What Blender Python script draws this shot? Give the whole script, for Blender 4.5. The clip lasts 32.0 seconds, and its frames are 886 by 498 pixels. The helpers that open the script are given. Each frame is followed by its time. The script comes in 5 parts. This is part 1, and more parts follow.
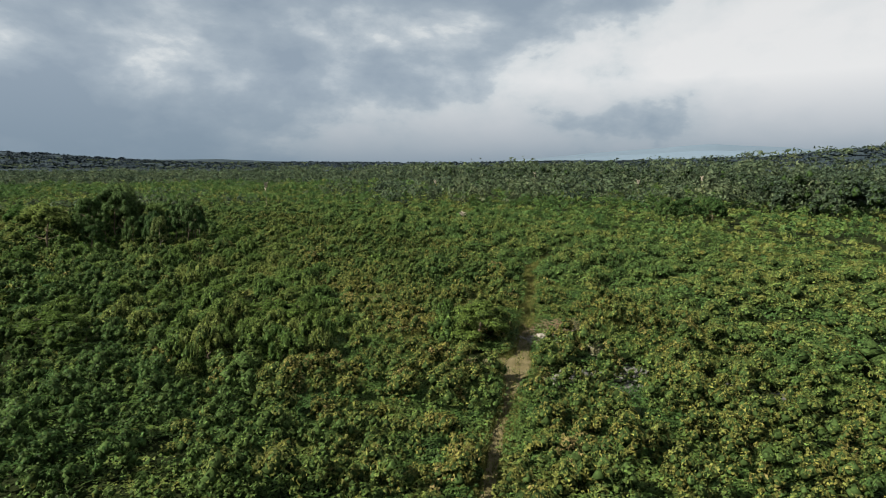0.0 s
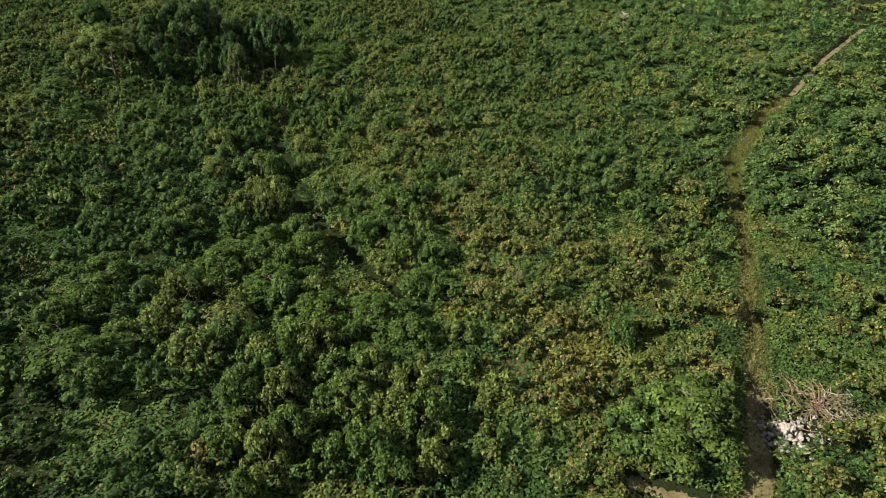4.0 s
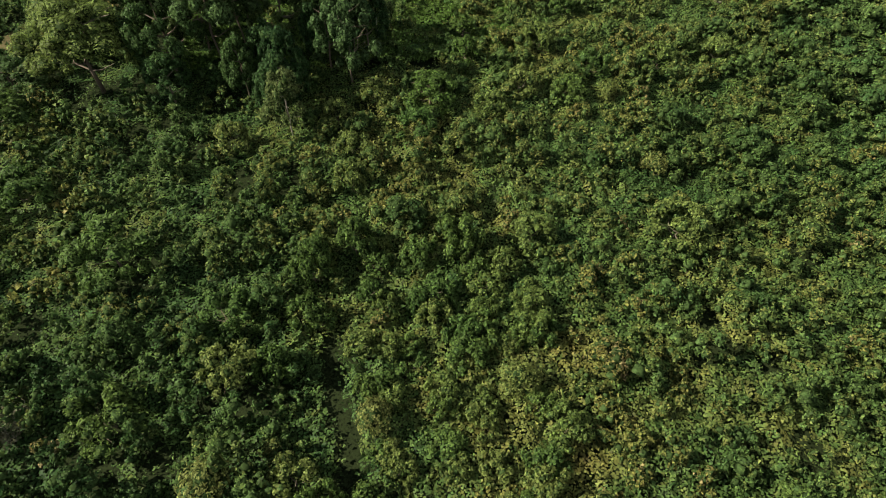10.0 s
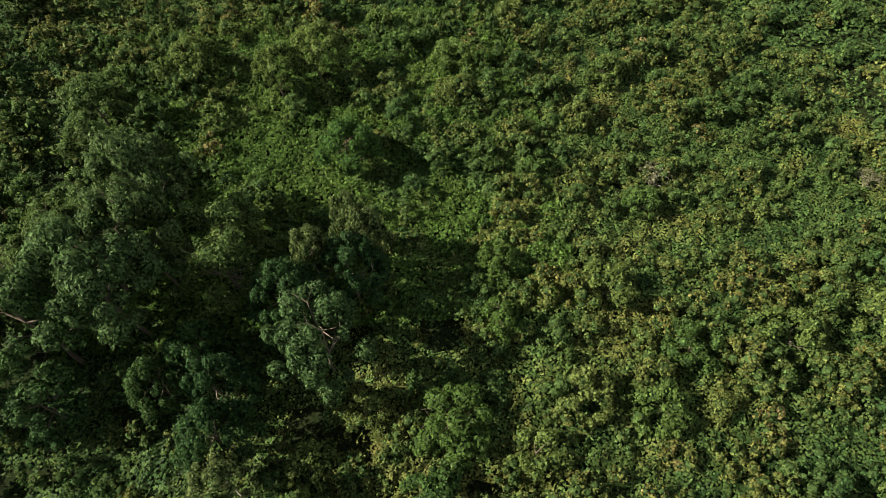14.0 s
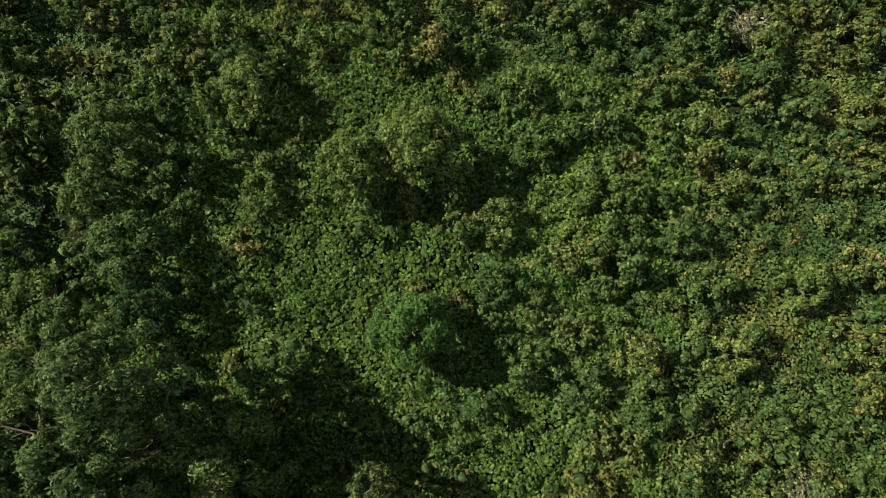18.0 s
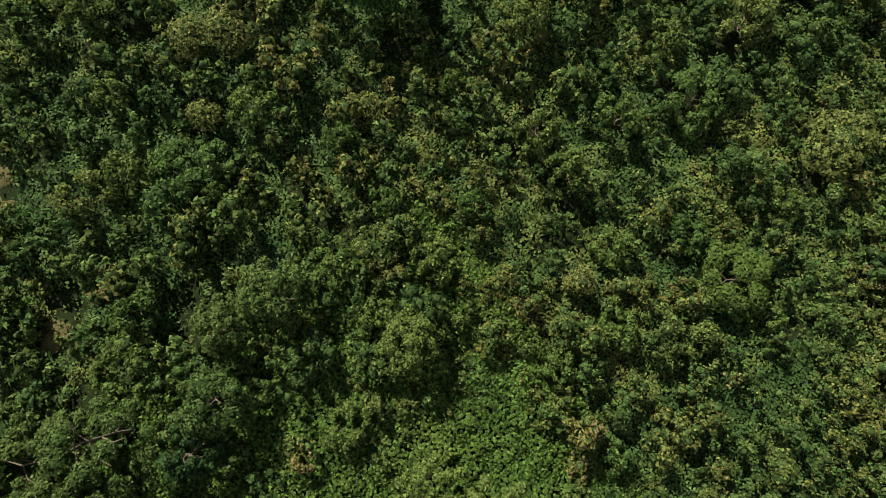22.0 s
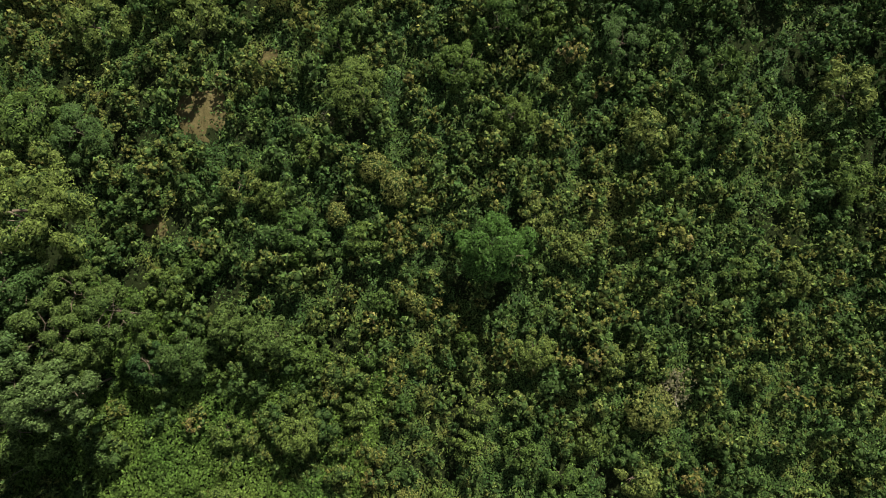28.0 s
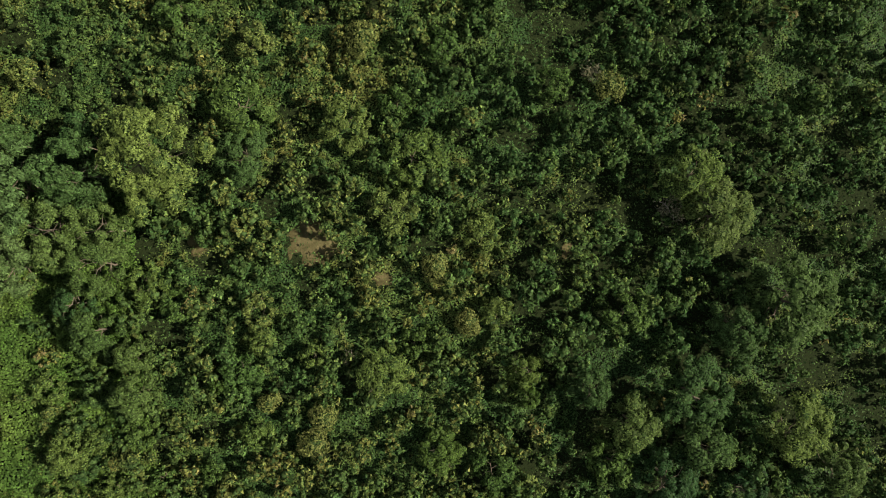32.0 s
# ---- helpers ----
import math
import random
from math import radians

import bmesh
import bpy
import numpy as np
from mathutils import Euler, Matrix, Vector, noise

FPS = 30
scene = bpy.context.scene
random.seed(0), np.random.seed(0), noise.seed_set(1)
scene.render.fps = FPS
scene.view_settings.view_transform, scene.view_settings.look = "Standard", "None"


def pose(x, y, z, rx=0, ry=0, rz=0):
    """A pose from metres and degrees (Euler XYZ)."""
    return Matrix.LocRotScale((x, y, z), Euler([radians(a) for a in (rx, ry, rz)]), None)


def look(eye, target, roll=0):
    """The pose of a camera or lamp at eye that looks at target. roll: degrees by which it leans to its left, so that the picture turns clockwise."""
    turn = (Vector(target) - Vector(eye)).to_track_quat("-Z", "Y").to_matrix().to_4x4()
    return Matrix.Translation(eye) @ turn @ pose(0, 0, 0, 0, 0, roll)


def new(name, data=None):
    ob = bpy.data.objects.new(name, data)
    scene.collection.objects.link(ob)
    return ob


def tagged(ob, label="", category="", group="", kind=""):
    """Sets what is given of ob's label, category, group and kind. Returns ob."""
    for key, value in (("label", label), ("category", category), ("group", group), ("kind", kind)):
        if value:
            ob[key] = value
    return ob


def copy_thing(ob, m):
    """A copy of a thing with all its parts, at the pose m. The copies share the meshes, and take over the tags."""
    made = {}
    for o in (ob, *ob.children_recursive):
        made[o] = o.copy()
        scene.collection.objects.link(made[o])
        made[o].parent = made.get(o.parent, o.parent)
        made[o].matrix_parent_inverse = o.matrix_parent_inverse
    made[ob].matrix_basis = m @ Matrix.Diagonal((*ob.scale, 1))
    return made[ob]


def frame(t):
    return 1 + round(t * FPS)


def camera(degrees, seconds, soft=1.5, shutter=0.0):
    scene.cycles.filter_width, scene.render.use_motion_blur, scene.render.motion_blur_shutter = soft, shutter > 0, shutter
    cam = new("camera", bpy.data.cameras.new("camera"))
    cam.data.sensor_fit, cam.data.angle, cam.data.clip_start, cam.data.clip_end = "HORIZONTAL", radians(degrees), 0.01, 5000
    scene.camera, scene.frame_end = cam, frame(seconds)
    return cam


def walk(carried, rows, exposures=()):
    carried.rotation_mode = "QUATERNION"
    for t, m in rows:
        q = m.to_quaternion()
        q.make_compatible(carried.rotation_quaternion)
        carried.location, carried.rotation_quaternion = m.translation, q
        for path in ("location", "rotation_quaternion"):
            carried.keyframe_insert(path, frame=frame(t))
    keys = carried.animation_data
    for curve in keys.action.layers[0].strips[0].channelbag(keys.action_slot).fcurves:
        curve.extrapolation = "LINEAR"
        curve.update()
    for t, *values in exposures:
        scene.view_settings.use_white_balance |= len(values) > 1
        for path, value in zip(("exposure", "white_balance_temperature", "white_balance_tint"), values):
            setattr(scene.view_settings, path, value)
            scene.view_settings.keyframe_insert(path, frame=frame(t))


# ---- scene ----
cam = camera(73.7, 32.0, soft=0.3)
# seconds, place, tilt from straight down, turn to the left, roll
PATH = [
    (0, 0.00, -0.00, 21.92, 81.78, -28.04, 0.17),
    (0.5, 1.79, 4.02, 23.93, 79.43, -26.55, 0.07),
    (1, 3.39, 8.25, 26.10, 76.83, -25.12, 0.06),
    (1.5, 4.59, 12.51, 28.25, 74.31, -23.83, -0.03),
    (2, 6.03, 17.03, 30.31, 71.59, -22.40, -0.26),
    (2.5, 7.40, 21.54, 32.15, 68.66, -20.93, -0.41),
    (3, 8.69, 26.21, 33.90, 64.99, -19.42, -0.63),
    (3.5, 9.83, 30.86, 35.73, 60.98, -17.85, -0.90),
    (5.5, 12.29, 52.06, 40.48, 47.77, -13.30, 1.10),
    (6, 12.93, 57.35, 41.12, 46.60, -11.51, 1.16),
    (6.5, 13.51, 62.71, 41.70, 45.44, -9.83, 1.05),
    (7, 14.13, 68.14, 42.20, 44.40, -8.56, 0.90),
    (7.5, 14.65, 73.40, 42.62, 43.52, -7.73, 0.64),
    (8, 15.10, 78.85, 43.10, 42.66, -7.38, 0.63),
    (8.5, 15.72, 84.35, 43.64, 41.91, -7.17, 0.53),
    (9, 16.29, 89.96, 44.25, 41.09, -7.06, 0.45),
    (9.5, 16.79, 95.60, 44.81, 40.25, -6.89, 0.33),
    (10, 17.26, 101.28, 45.35, 39.40, -6.78, 0.26),
    (10.5, 17.86, 107.09, 45.99, 38.63, -6.52, 0.03),
    (11, 18.46, 113.07, 46.75, 37.72, -6.27, -0.22),
    (11.5, 18.76, 119.06, 47.40, 36.85, -6.33, -0.21),
    (12, 18.92, 124.87, 47.81, 36.21, -6.58, -0.04),
    (12.5, 19.42, 130.65, 48.20, 35.50, -6.36, -0.16),
    (13, 20.04, 136.29, 48.46, 34.70, -5.95, -0.46),
    (13.5, 20.70, 141.89, 48.80, 33.31, -5.36, -0.90),
    (14, 21.30, 147.44, 49.05, 32.02, -4.87, -1.33),
    (14.5, 21.30, 152.96, 49.10, 30.94, -5.27, -0.88),
    (16.5, 20.95, 171.18, 48.19, 21.64, -3.69, 0.70),
    (17, 20.51, 175.90, 48.24, 18.47, 0.88, 0.82),
    (17.5, 19.73, 180.42, 48.25, 15.36, 6.30, 0.62),
    (18, 18.54, 184.91, 48.25, 13.09, 12.01, 0.38),
    (18.5, 16.94, 189.19, 48.24, 11.05, 17.87, 0.08),
    (19, 14.97, 193.03, 48.15, 9.87, 23.28, 0.08),
    (19.5, 12.60, 196.81, 48.11, 8.46, 29.92, 0.07),
    (20, 9.92, 199.92, 47.95, 7.32, 38.69, -0.06),
    (20.5, 6.78, 202.58, 47.92, 6.51, 47.50, -0.09),
    (21, 3.12, 204.87, 48.44, 5.58, 53.73, -0.20),
    (21.5, -0.02, 206.90, 49.79, 5.57, 54.85, -0.21),
    (22, -3.06, 208.78, 51.40, 5.57, 55.83, 0.05),
    (22.5, -5.92, 210.47, 53.04, 5.28, 56.93, 0.27),
    (23, -8.39, 211.91, 54.75, 4.47, 58.34, 0.12),
    (23.5, -10.05, 212.77, 56.34, 2.88, 59.53, 0.20),
    (24, -11.44, 213.47, 57.94, 0.93, 60.96, 0.13),
    (24.5, -12.67, 214.06, 59.53, 0.06, 62.39, 0.01),
    (25, -14.12, 214.74, 61.19, 0.25, 65.36, 0.02),
    (25.5, -15.84, 215.33, 62.87, 0.34, 71.33, 0.01),
    (27.5, -22.70, 215.76, 70.75, 1.72, 100.61, -0.14),
    (28, -25.92, 214.99, 72.84, 1.74, 107.89, -0.19),
    (28.5, -29.74, 213.51, 74.97, 1.68, 115.00, -0.15),
    (29, -34.32, 210.85, 77.09, 1.12, 119.72, -0.03),
    (29.5, -39.42, 207.65, 78.31, 0.51, 119.84, -0.01),
    (30, -44.57, 204.30, 78.51, 0.33, 124.99, 0.00),
    (30.5, -48.94, 199.74, 78.61, 0.20, 142.57, -0.00),
    (31, -51.57, 194.35, 78.68, 0.10, 160.29, 0.00),
    (31.5, -52.30, 188.57, 78.72, -0.13, 172.52, 0.00),
    (32, -52.46, 182.56, 79.00, -0.48, 174.72, -0.01),
]
walk(cam, [(t, pose(x, y, z, tilt, 0, turn) @ pose(0, 0, 0, 0, 0, roll)) for t, x, y, z, tilt, turn, roll in PATH],
     exposures=[(0.0, 1.50), (3.5, 1.66), (6.0, 1.60), (14.0, 1.60), (20.0, 1.48), (28.0, 1.40), (32.0, 1.38)])

# ---- light: late sun from the west (-x), broken cloud ----
SUN_UP, SUN_TURN = 38, 270
sun = new("sun", bpy.data.lights.new("sun", "SUN"))
sun.data.energy, sun.data.angle, sun.data.color = 5.0, radians(0.6), (1.0, 0.935, 0.78)
sun.matrix_world = look((-100, 8, 100 * math.tan(radians(SUN_UP))), (0, 0, 0))


def make_world():
    w = bpy.data.worlds.new("sky")
    scene.world = w
    w.use_nodes = True
    nt = w.node_tree
    nt.nodes.clear()
    N, K = nt.nodes.new, nt.links.new
    out, mix = N("ShaderNodeOutputWorld"), N("ShaderNodeMixShader")
    sky, bg_sky, bg_cloud = N("ShaderNodeTexSky"), N("ShaderNodeBackground"), N("ShaderNodeBackground")
    sky.sky_type, sky.sun_disc = "NISHITA", False
    sky.sun_elevation, sky.sun_rotation = radians(SUN_UP), radians(SUN_TURN)
    sky.altitude, sky.air_density, sky.dust_density = 300, 1.0, 1.5
    bg_sky.inputs["Strength"].default_value = 0.06
    bg_cloud.inputs["Strength"].default_value = 0.72
    K(sky.outputs[0], bg_sky.inputs[0])
    tc, sep = N("ShaderNodeTexCoord"), N("ShaderNodeSeparateXYZ")
    K(tc.outputs["Generated"], sep.inputs[0])
    lift = N("ShaderNodeMath"); lift.operation = "MAXIMUM"; lift.inputs[1].default_value = 0.0
    K(sep.outputs["Z"], lift.inputs[0])
    flat = N("ShaderNodeMapping")
    flat.inputs["Scale"].default_value, flat.inputs["Location"].default_value = (2.6, 2.6, 4.8), (1.3, 0.2, 0.9)
    K(tc.outputs["Generated"], flat.inputs["Vector"])
    cover, tone = N("ShaderNodeTexNoise"), N("ShaderNodeTexNoise")
    for n, s, d, r in ((cover, 0.8, 9, 0.55), (tone, 1.5, 12, 0.53)):
        n.inputs["Scale"].default_value, n.inputs["Detail"].default_value, n.inputs["Roughness"].default_value = s, d, r
        n.inputs["Distortion"].default_value = 0.12
        K(flat.outputs[0], n.inputs["Vector"])
    r1, r2 = N("ShaderNodeValToRGB"), N("ShaderNodeValToRGB")
    r1.color_ramp.elements[0].position, r1.color_ramp.elements[1].position = 0.20, 0.33
    e = r2.color_ramp.elements
    e[0].position, e[0].color = 0.38, (0.33, 0.41, 0.50, 1)
    e[1].position, e[1].color = 0.70, (0.90, 0.91, 0.92, 1)
    for p, c in ((0.47, (0.42, 0.50, 0.58)), (0.53, (0.57, 0.64, 0.70)), (0.56, (0.74, 0.79, 0.82)), (0.60, (0.82, 0.85, 0.87))):
        e.new(p).color = (*c, 1)
    K(cover.outputs["Fac"], r1.inputs[0])
    # darker rain cloud to the north-west, brighter to the east; thick grey bases overhead
    lean = N("ShaderNodeVectorMath"); lean.operation = "DOT_PRODUCT"; lean.inputs[1].default_value = (0.165, -0.068, -0.03)
    K(tc.outputs["Generated"], lean.inputs[0])
    both = N("ShaderNodeMath"); both.operation = "ADD"
    K(tone.outputs["Fac"], both.inputs[0]); K(lean.outputs["Value"], both.inputs[1])
    K(both.outputs[0], r2.inputs[0])
    # soft blue-grey rain veil low over the horizon
    veil, low = N("ShaderNodeMix"), N("ShaderNodeMapRange")
    veil.data_type = "RGBA"
    low.inputs["From Max"].default_value, low.inputs["To Min"].default_value, low.inputs["To Max"].default_value = 0.13, 0.9, 0.0
    K(lift.outputs[0], low.inputs["Value"]); K(low.outputs[0], veil.inputs[0])
    veil.inputs[7].default_value = (0.22, 0.30, 0.38, 1)
    K(r2.outputs[0], veil.inputs[6]); K(veil.outputs[2], bg_cloud.inputs[0])
    dim = N("ShaderNodeMath"); dim.operation = "MULTIPLY_ADD"; dim.inputs[1].default_value, dim.inputs[2].default_value = -0.09, 0.322
    K(lift.outputs[0], dim.inputs[0])
    K(dim.outputs[0], bg_cloud.inputs["Strength"])
    K(r1.outputs[0], mix.inputs[0])
    K(bg_sky.outputs[0], mix.inputs[1])
    K(bg_cloud.outputs[0], mix.inputs[2])
    K(mix.outputs[0], out.inputs[0])


make_world()


# ---- materials ----
def material(name, rough=0.8, spec=0.3):
    m = bpy.data.materials.new(name)
    m.use_nodes = True
    b = m.node_tree.nodes["Principled BSDF"]
    b.inputs["Roughness"].default_value = rough
    b.inputs["Specular IOR Level"].default_value = spec
    return m, m.node_tree, b


def ramp(nt, stops):
    r = nt.nodes.new("ShaderNodeValToRGB")
    e = r.color_ramp.elements
    while len(e) < len(stops):
        e.new(0.5)
    for q, (p, c) in zip(e, stops):
        q.position, q.color = p, (*c, 1)
    return r


def noise_node(nt, scale, detail=4, vector=None, rough=0.55):
    n = nt.nodes.new("ShaderNodeTexNoise")
    n.inputs["Scale"].default_value, n.inputs["Detail"].default_value, n.inputs["Roughness"].default_value = scale, detail, rough
    if vector:
        nt.links.new(vector, n.inputs["Vector"])
    return n


def leaf_material(name, stops, source="tint", glow=0.36, rough=0.55, fine=5.0, airy=0.58, vary=(0.66, 1.28)):
    """Leaves: hue by plant (an attribute or the object's own random), value by single leaf; each face is a spray of small leaflets
    with gaps between them, fine to a metre; light shines through a little."""
    m, nt, b = material(name, rough, 0.07 if rough < 0.8 else 0.02)
    N, K = nt.nodes.new, nt.links.new
    if source == "tint":
        src = N("ShaderNodeAttribute")
        src.attribute_name = "tint"
        fac = src.outputs["Fac"]
    else:
        src = N("ShaderNodeObjectInfo")
        fac = src.outputs["Random"]
    geo = N("ShaderNodeNewGeometry")
    r = ramp(nt, [(p, (u, 1.02 * v, 1.06 * w)) for p, (u, v, w) in stops])
    jit = N("ShaderNodeMath"); jit.operation = "MULTIPLY_ADD"
    jit.inputs[1].default_value, jit.inputs[2].default_value = 0.16, -0.08
    K(geo.outputs["Random Per Island"], jit.inputs[0])
    add = N("ShaderNodeMath"); add.operation = "ADD"
    K(fac, add.inputs[0]); K(jit.outputs[0], add.inputs[1])
    K(add.outputs[0], r.inputs[0])
    val = N("ShaderNodeMapRange")
    val.inputs["To Min"].default_value, val.inputs["To Max"].default_value = vary
    spread = N("ShaderNodeMath"); spread.operation = "FRACT"
    mul = N("ShaderNodeMath"); mul.operation = "MULTIPLY"; mul.inputs[1].default_value = 17.31
    K(geo.outputs["Random Per Island"], mul.inputs[0]); K(mul.outputs[0], spread.inputs[0])
    K(spread.outputs[0], val.inputs["Value"])
    cells = N("ShaderNodeTexVoronoi"); cells.inputs["Scale"].default_value = fine
    K(geo.outputs["Position"], cells.inputs["Vector"])
    part_of = N("ShaderNodeSeparateColor"); K(cells.outputs["Color"], part_of.inputs[0])
    own = N("ShaderNodeMapRange"); own.inputs["To Min"].default_value, own.inputs["To Max"].default_value = 0.34, 1.46
    K(part_of.outputs[0], own.inputs["Value"])
    both = N("ShaderNodeMath"); both.operation = "MULTIPLY"
    K(own.outputs[0], both.inputs[0]); K(val.outputs[0], both.inputs[1])
    # every leaflet leans its own way
    lean = N("ShaderNodeVectorMath"); lean.operation = "MULTIPLY_ADD"
    lean.inputs[1].default_value, lean.inputs[2].default_value = (0.84, 0.84, 0.5), (-0.42, -0.42, -0.2)
    K(cells.outputs["Color"], lean.inputs[0])
    tilt = N("ShaderNodeVectorMath"); tilt.operation = "ADD"
    K(geo.outputs["Normal"], tilt.inputs[0]); K(lean.outputs[0], tilt.inputs[1])
    norm = N("ShaderNodeVectorMath"); norm.operation = "NORMALIZE"
    K(tilt.outputs[0], norm.inputs[0]); K(norm.outputs[0], b.inputs["Normal"])
    hsv = N("ShaderNodeHueSaturation")
    K(r.outputs[0], hsv.inputs["Color"]); K(both.outputs[0], hsv.inputs["Value"])
    K(hsv.outputs[0], b.inputs["Base Color"])
    tr, mix = N("ShaderNodeBsdfTranslucent"), N("ShaderNodeMixShader")
    K(hsv.outputs[0], tr.inputs["Color"])
    mix.inputs[0].default_value = glow
    out = nt.nodes["Material Output"]
    K(b.outputs[0], mix.inputs[1]); K(tr.outputs[0], mix.inputs[2]); K(mix.outputs[0], out.inputs["Surface"])
    if airy < 1:
        rim = N("ShaderNodeMath"); rim.operation = "GREATER_THAN"; rim.inputs[1].default_value = airy
        K(cells.outputs["Distance"], rim.inputs[0])
        gap, cut = N("ShaderNodeBsdfTransparent"), N("ShaderNodeMixShader")
        K(rim.outputs[0], cut.inputs[0]); K(mix.outputs[0], cut.inputs[1]); K(gap.outputs[0], cut.inputs[2]); K(cut.outputs[0], out.inputs["Surface"])
    return m


def grain_material(name, stops, scale, fine, bump=0.3, rough=0.9, metres=0.05):
    m, nt, b = material(name, rough, 0.05)
    N, K = nt.nodes.new, nt.links.new
    tc = N("ShaderNodeTexCoord")
    a, c = noise_node(nt, scale, 6, tc.outputs["Object"]), noise_node(nt, fine, 5, tc.outputs["Object"], 0.65)
    mix = N("ShaderNodeMath"); mix.operation = "MULTIPLY_ADD"; mix.inputs[1].default_value = 0.55
    half = N("ShaderNodeMath"); half.operation = "MULTIPLY"; half.inputs[1].default_value = 0.45
    K(c.outputs["Fac"], half.inputs[0]); K(a.outputs["Fac"], mix.inputs[0]); K(half.outputs[0], mix.inputs[2])
    r = ramp(nt, stops)
    K(mix.outputs[0], r.inputs[0]); K(r.outputs[0], b.inputs["Base Color"])
    bm = N("ShaderNodeBump"); bm.inputs["Strength"].default_value, bm.inputs["Distance"].default_value = bump, metres
    K(c.outputs["Fac"], bm.inputs["Height"]); K(bm.outputs[0], b.inputs["Normal"])
    return m


# tint: 0 deep green, 0.35 green, 0.6 olive, 0.8 yellow-green, 1 straw
COVER = [(0.0, (0.034, 0.074, 0.021)), (0.3, (0.074, 0.124, 0.031)), (0.55, (0.119, 0.136, 0.035)), (0.78, (0.137, 0.137, 0.034)), (0.9, (0.150, 0.138, 0.042)), (1.0, (0.195, 0.160, 0.070))]
M_COVER = leaf_material("shrub_leaves", [(p, (1.05 * a, b, c)) for p, (a, b, c) in COVER])
M_BROAD = leaf_material("broad_shrub_leaves", [(p, (1.02 * a, b, c)) for p, (a, b, c) in COVER], fine=2.7, airy=0.62, vary=(0.46, 1.48))
M_PLAIN = leaf_material("plain_shrub_leaves", [(p, (1.12 * a, 1.08 * b, 1.12 * c)) for p, (a, b, c) in COVER], fine=4.5, airy=0.66)
M_SHRUB = leaf_material("bush_leaves", [(0.0, (0.056, 0.102, 0.024)), (0.5, (0.086, 0.130, 0.029)), (1.0, (0.128, 0.154, 0.040))], "object")
M_DARK = leaf_material("dark_tree_leaves", [(0.0, (0.026, 0.058, 0.018)), (0.5, (0.040, 0.079, 0.022)), (1.0, (0.058, 0.100, 0.028))], "object", 0.3)
M_TREE = leaf_material("tree_leaves", [(0.0, (0.054, 0.094, 0.025)), (0.5, (0.074, 0.114, 0.029)), (1.0, (0.098, 0.130, 0.034))], "object", 0.34)
M_GREY = leaf_material("grey_green_leaves", [(0.0, (0.050, 0.090, 0.030)), (0.5, (0.065, 0.108, 0.034)), (1.0, (0.084, 0.124, 0.040))], "object", 0.32)
M_LIGHT = leaf_material("light_tree_leaves", [(0.0, (0.100, 0.144, 0.033)), (1.0, (0.122, 0.160, 0.038))], "object", 0.36)
M_LIME = leaf_material("bright_bush_leaves", [(0.0, (0.058, 0.100, 0.020)), (0.5, (0.072, 0.112, 0.023)), (1.0, (0.088, 0.124, 0.027))], "object", 0.36)
M_EMERALD = leaf_material("fresh_green_leaves", [(0.0, (0.052, 0.108, 0.022)), (1.0, (0.058, 0.114, 0.024))], "object", 0.36)
M_OLIVE = leaf_material("olive_tree_leaves", [(0.0, (0.098, 0.130, 0.042)), (1.0, (0.116, 0.144, 0.046))], "object")
M_YELLOW = leaf_material("yellowing_leaves", [(0.0, (0.110, 0.138, 0.034)), (1.0, (0.150, 0.155, 0.045))], "object")
M_DRY = leaf_material("withered_leaves", [(0.0, (0.105, 0.100, 0.052)), (1.0, (0.150, 0.142, 0.085))], "object", 0.15, 0.8)
# leaf colours lifted towards blue to paint in the haze of distance
M_WOODS = leaf_material("far_wood_leaves_haze_tinted", [(0.0, (0.038, 0.058, 0.036)), (0.4, (0.064, 0.088, 0.046)), (1.0, (0.10, 0.115, 0.060))], fine=1.1, airy=1)
M_CREEPER = leaf_material("creeper_leaves", [(0.0, (0.060, 0.114, 0.023)), (0.5, (0.082, 0.136, 0.027)), (1.0, (0.108, 0.150, 0.032))], fine=3.6, vary=(0.5, 1.45))
M_GRASS = leaf_material("grass_blades", [(0.0, (0.070, 0.105, 0.022)), (0.6, (0.125, 0.125, 0.036)), (1.0, (0.200, 0.155, 0.065))], airy=1)
M_BARK = grain_material("grey_brown_bark", [(0.3, (0.065, 0.05, 0.036)), (0.7, (0.15, 0.125, 0.095))], 1.5, 14, 0.6)
M_BRUSH = grain_material("dry_brown_twigs", [(0.3, (0.07, 0.048, 0.032)), (0.7, (0.16, 0.118, 0.08))], 1.5, 14, 0.4)
M_PALE = grain_material("pale_bleached_bark", [(0.3, (0.14, 0.125, 0.10)), (0.7, (0.30, 0.27, 0.23))], 1.5, 14, 0.4)
# crown hearts: inner leaves with the shade between them put into the colour
M_INNER_SHADE = leaf_material("shaded_inner_leaves", [(0.0, (0.022, 0.040, 0.012)), (1.0, (0.034, 0.054, 0.016))], "object", 0.05, 0.8, airy=1)
M_SOIL = grain_material("bare_red_brown_soil", [(0.34, (0.040, 0.036, 0.015)), (0.52, (0.070, 0.059, 0.026)), (0.66, (0.102, 0.083, 0.041))], 0.9, 7, 0.8)
M_DIRT = grain_material("trodden_pale_dirt", [(0.36, (0.058, 0.049, 0.024)), (0.5, (0.096, 0.081, 0.043)), (0.62, (0.145, 0.122, 0.075))], 0.45, 5, 0.5)
M_STONE = grain_material("whitish_broken_stone", [(0.3, (0.13, 0.118, 0.104)), (0.7, (0.315, 0.292, 0.262))], 2.0, 18, 0.5)
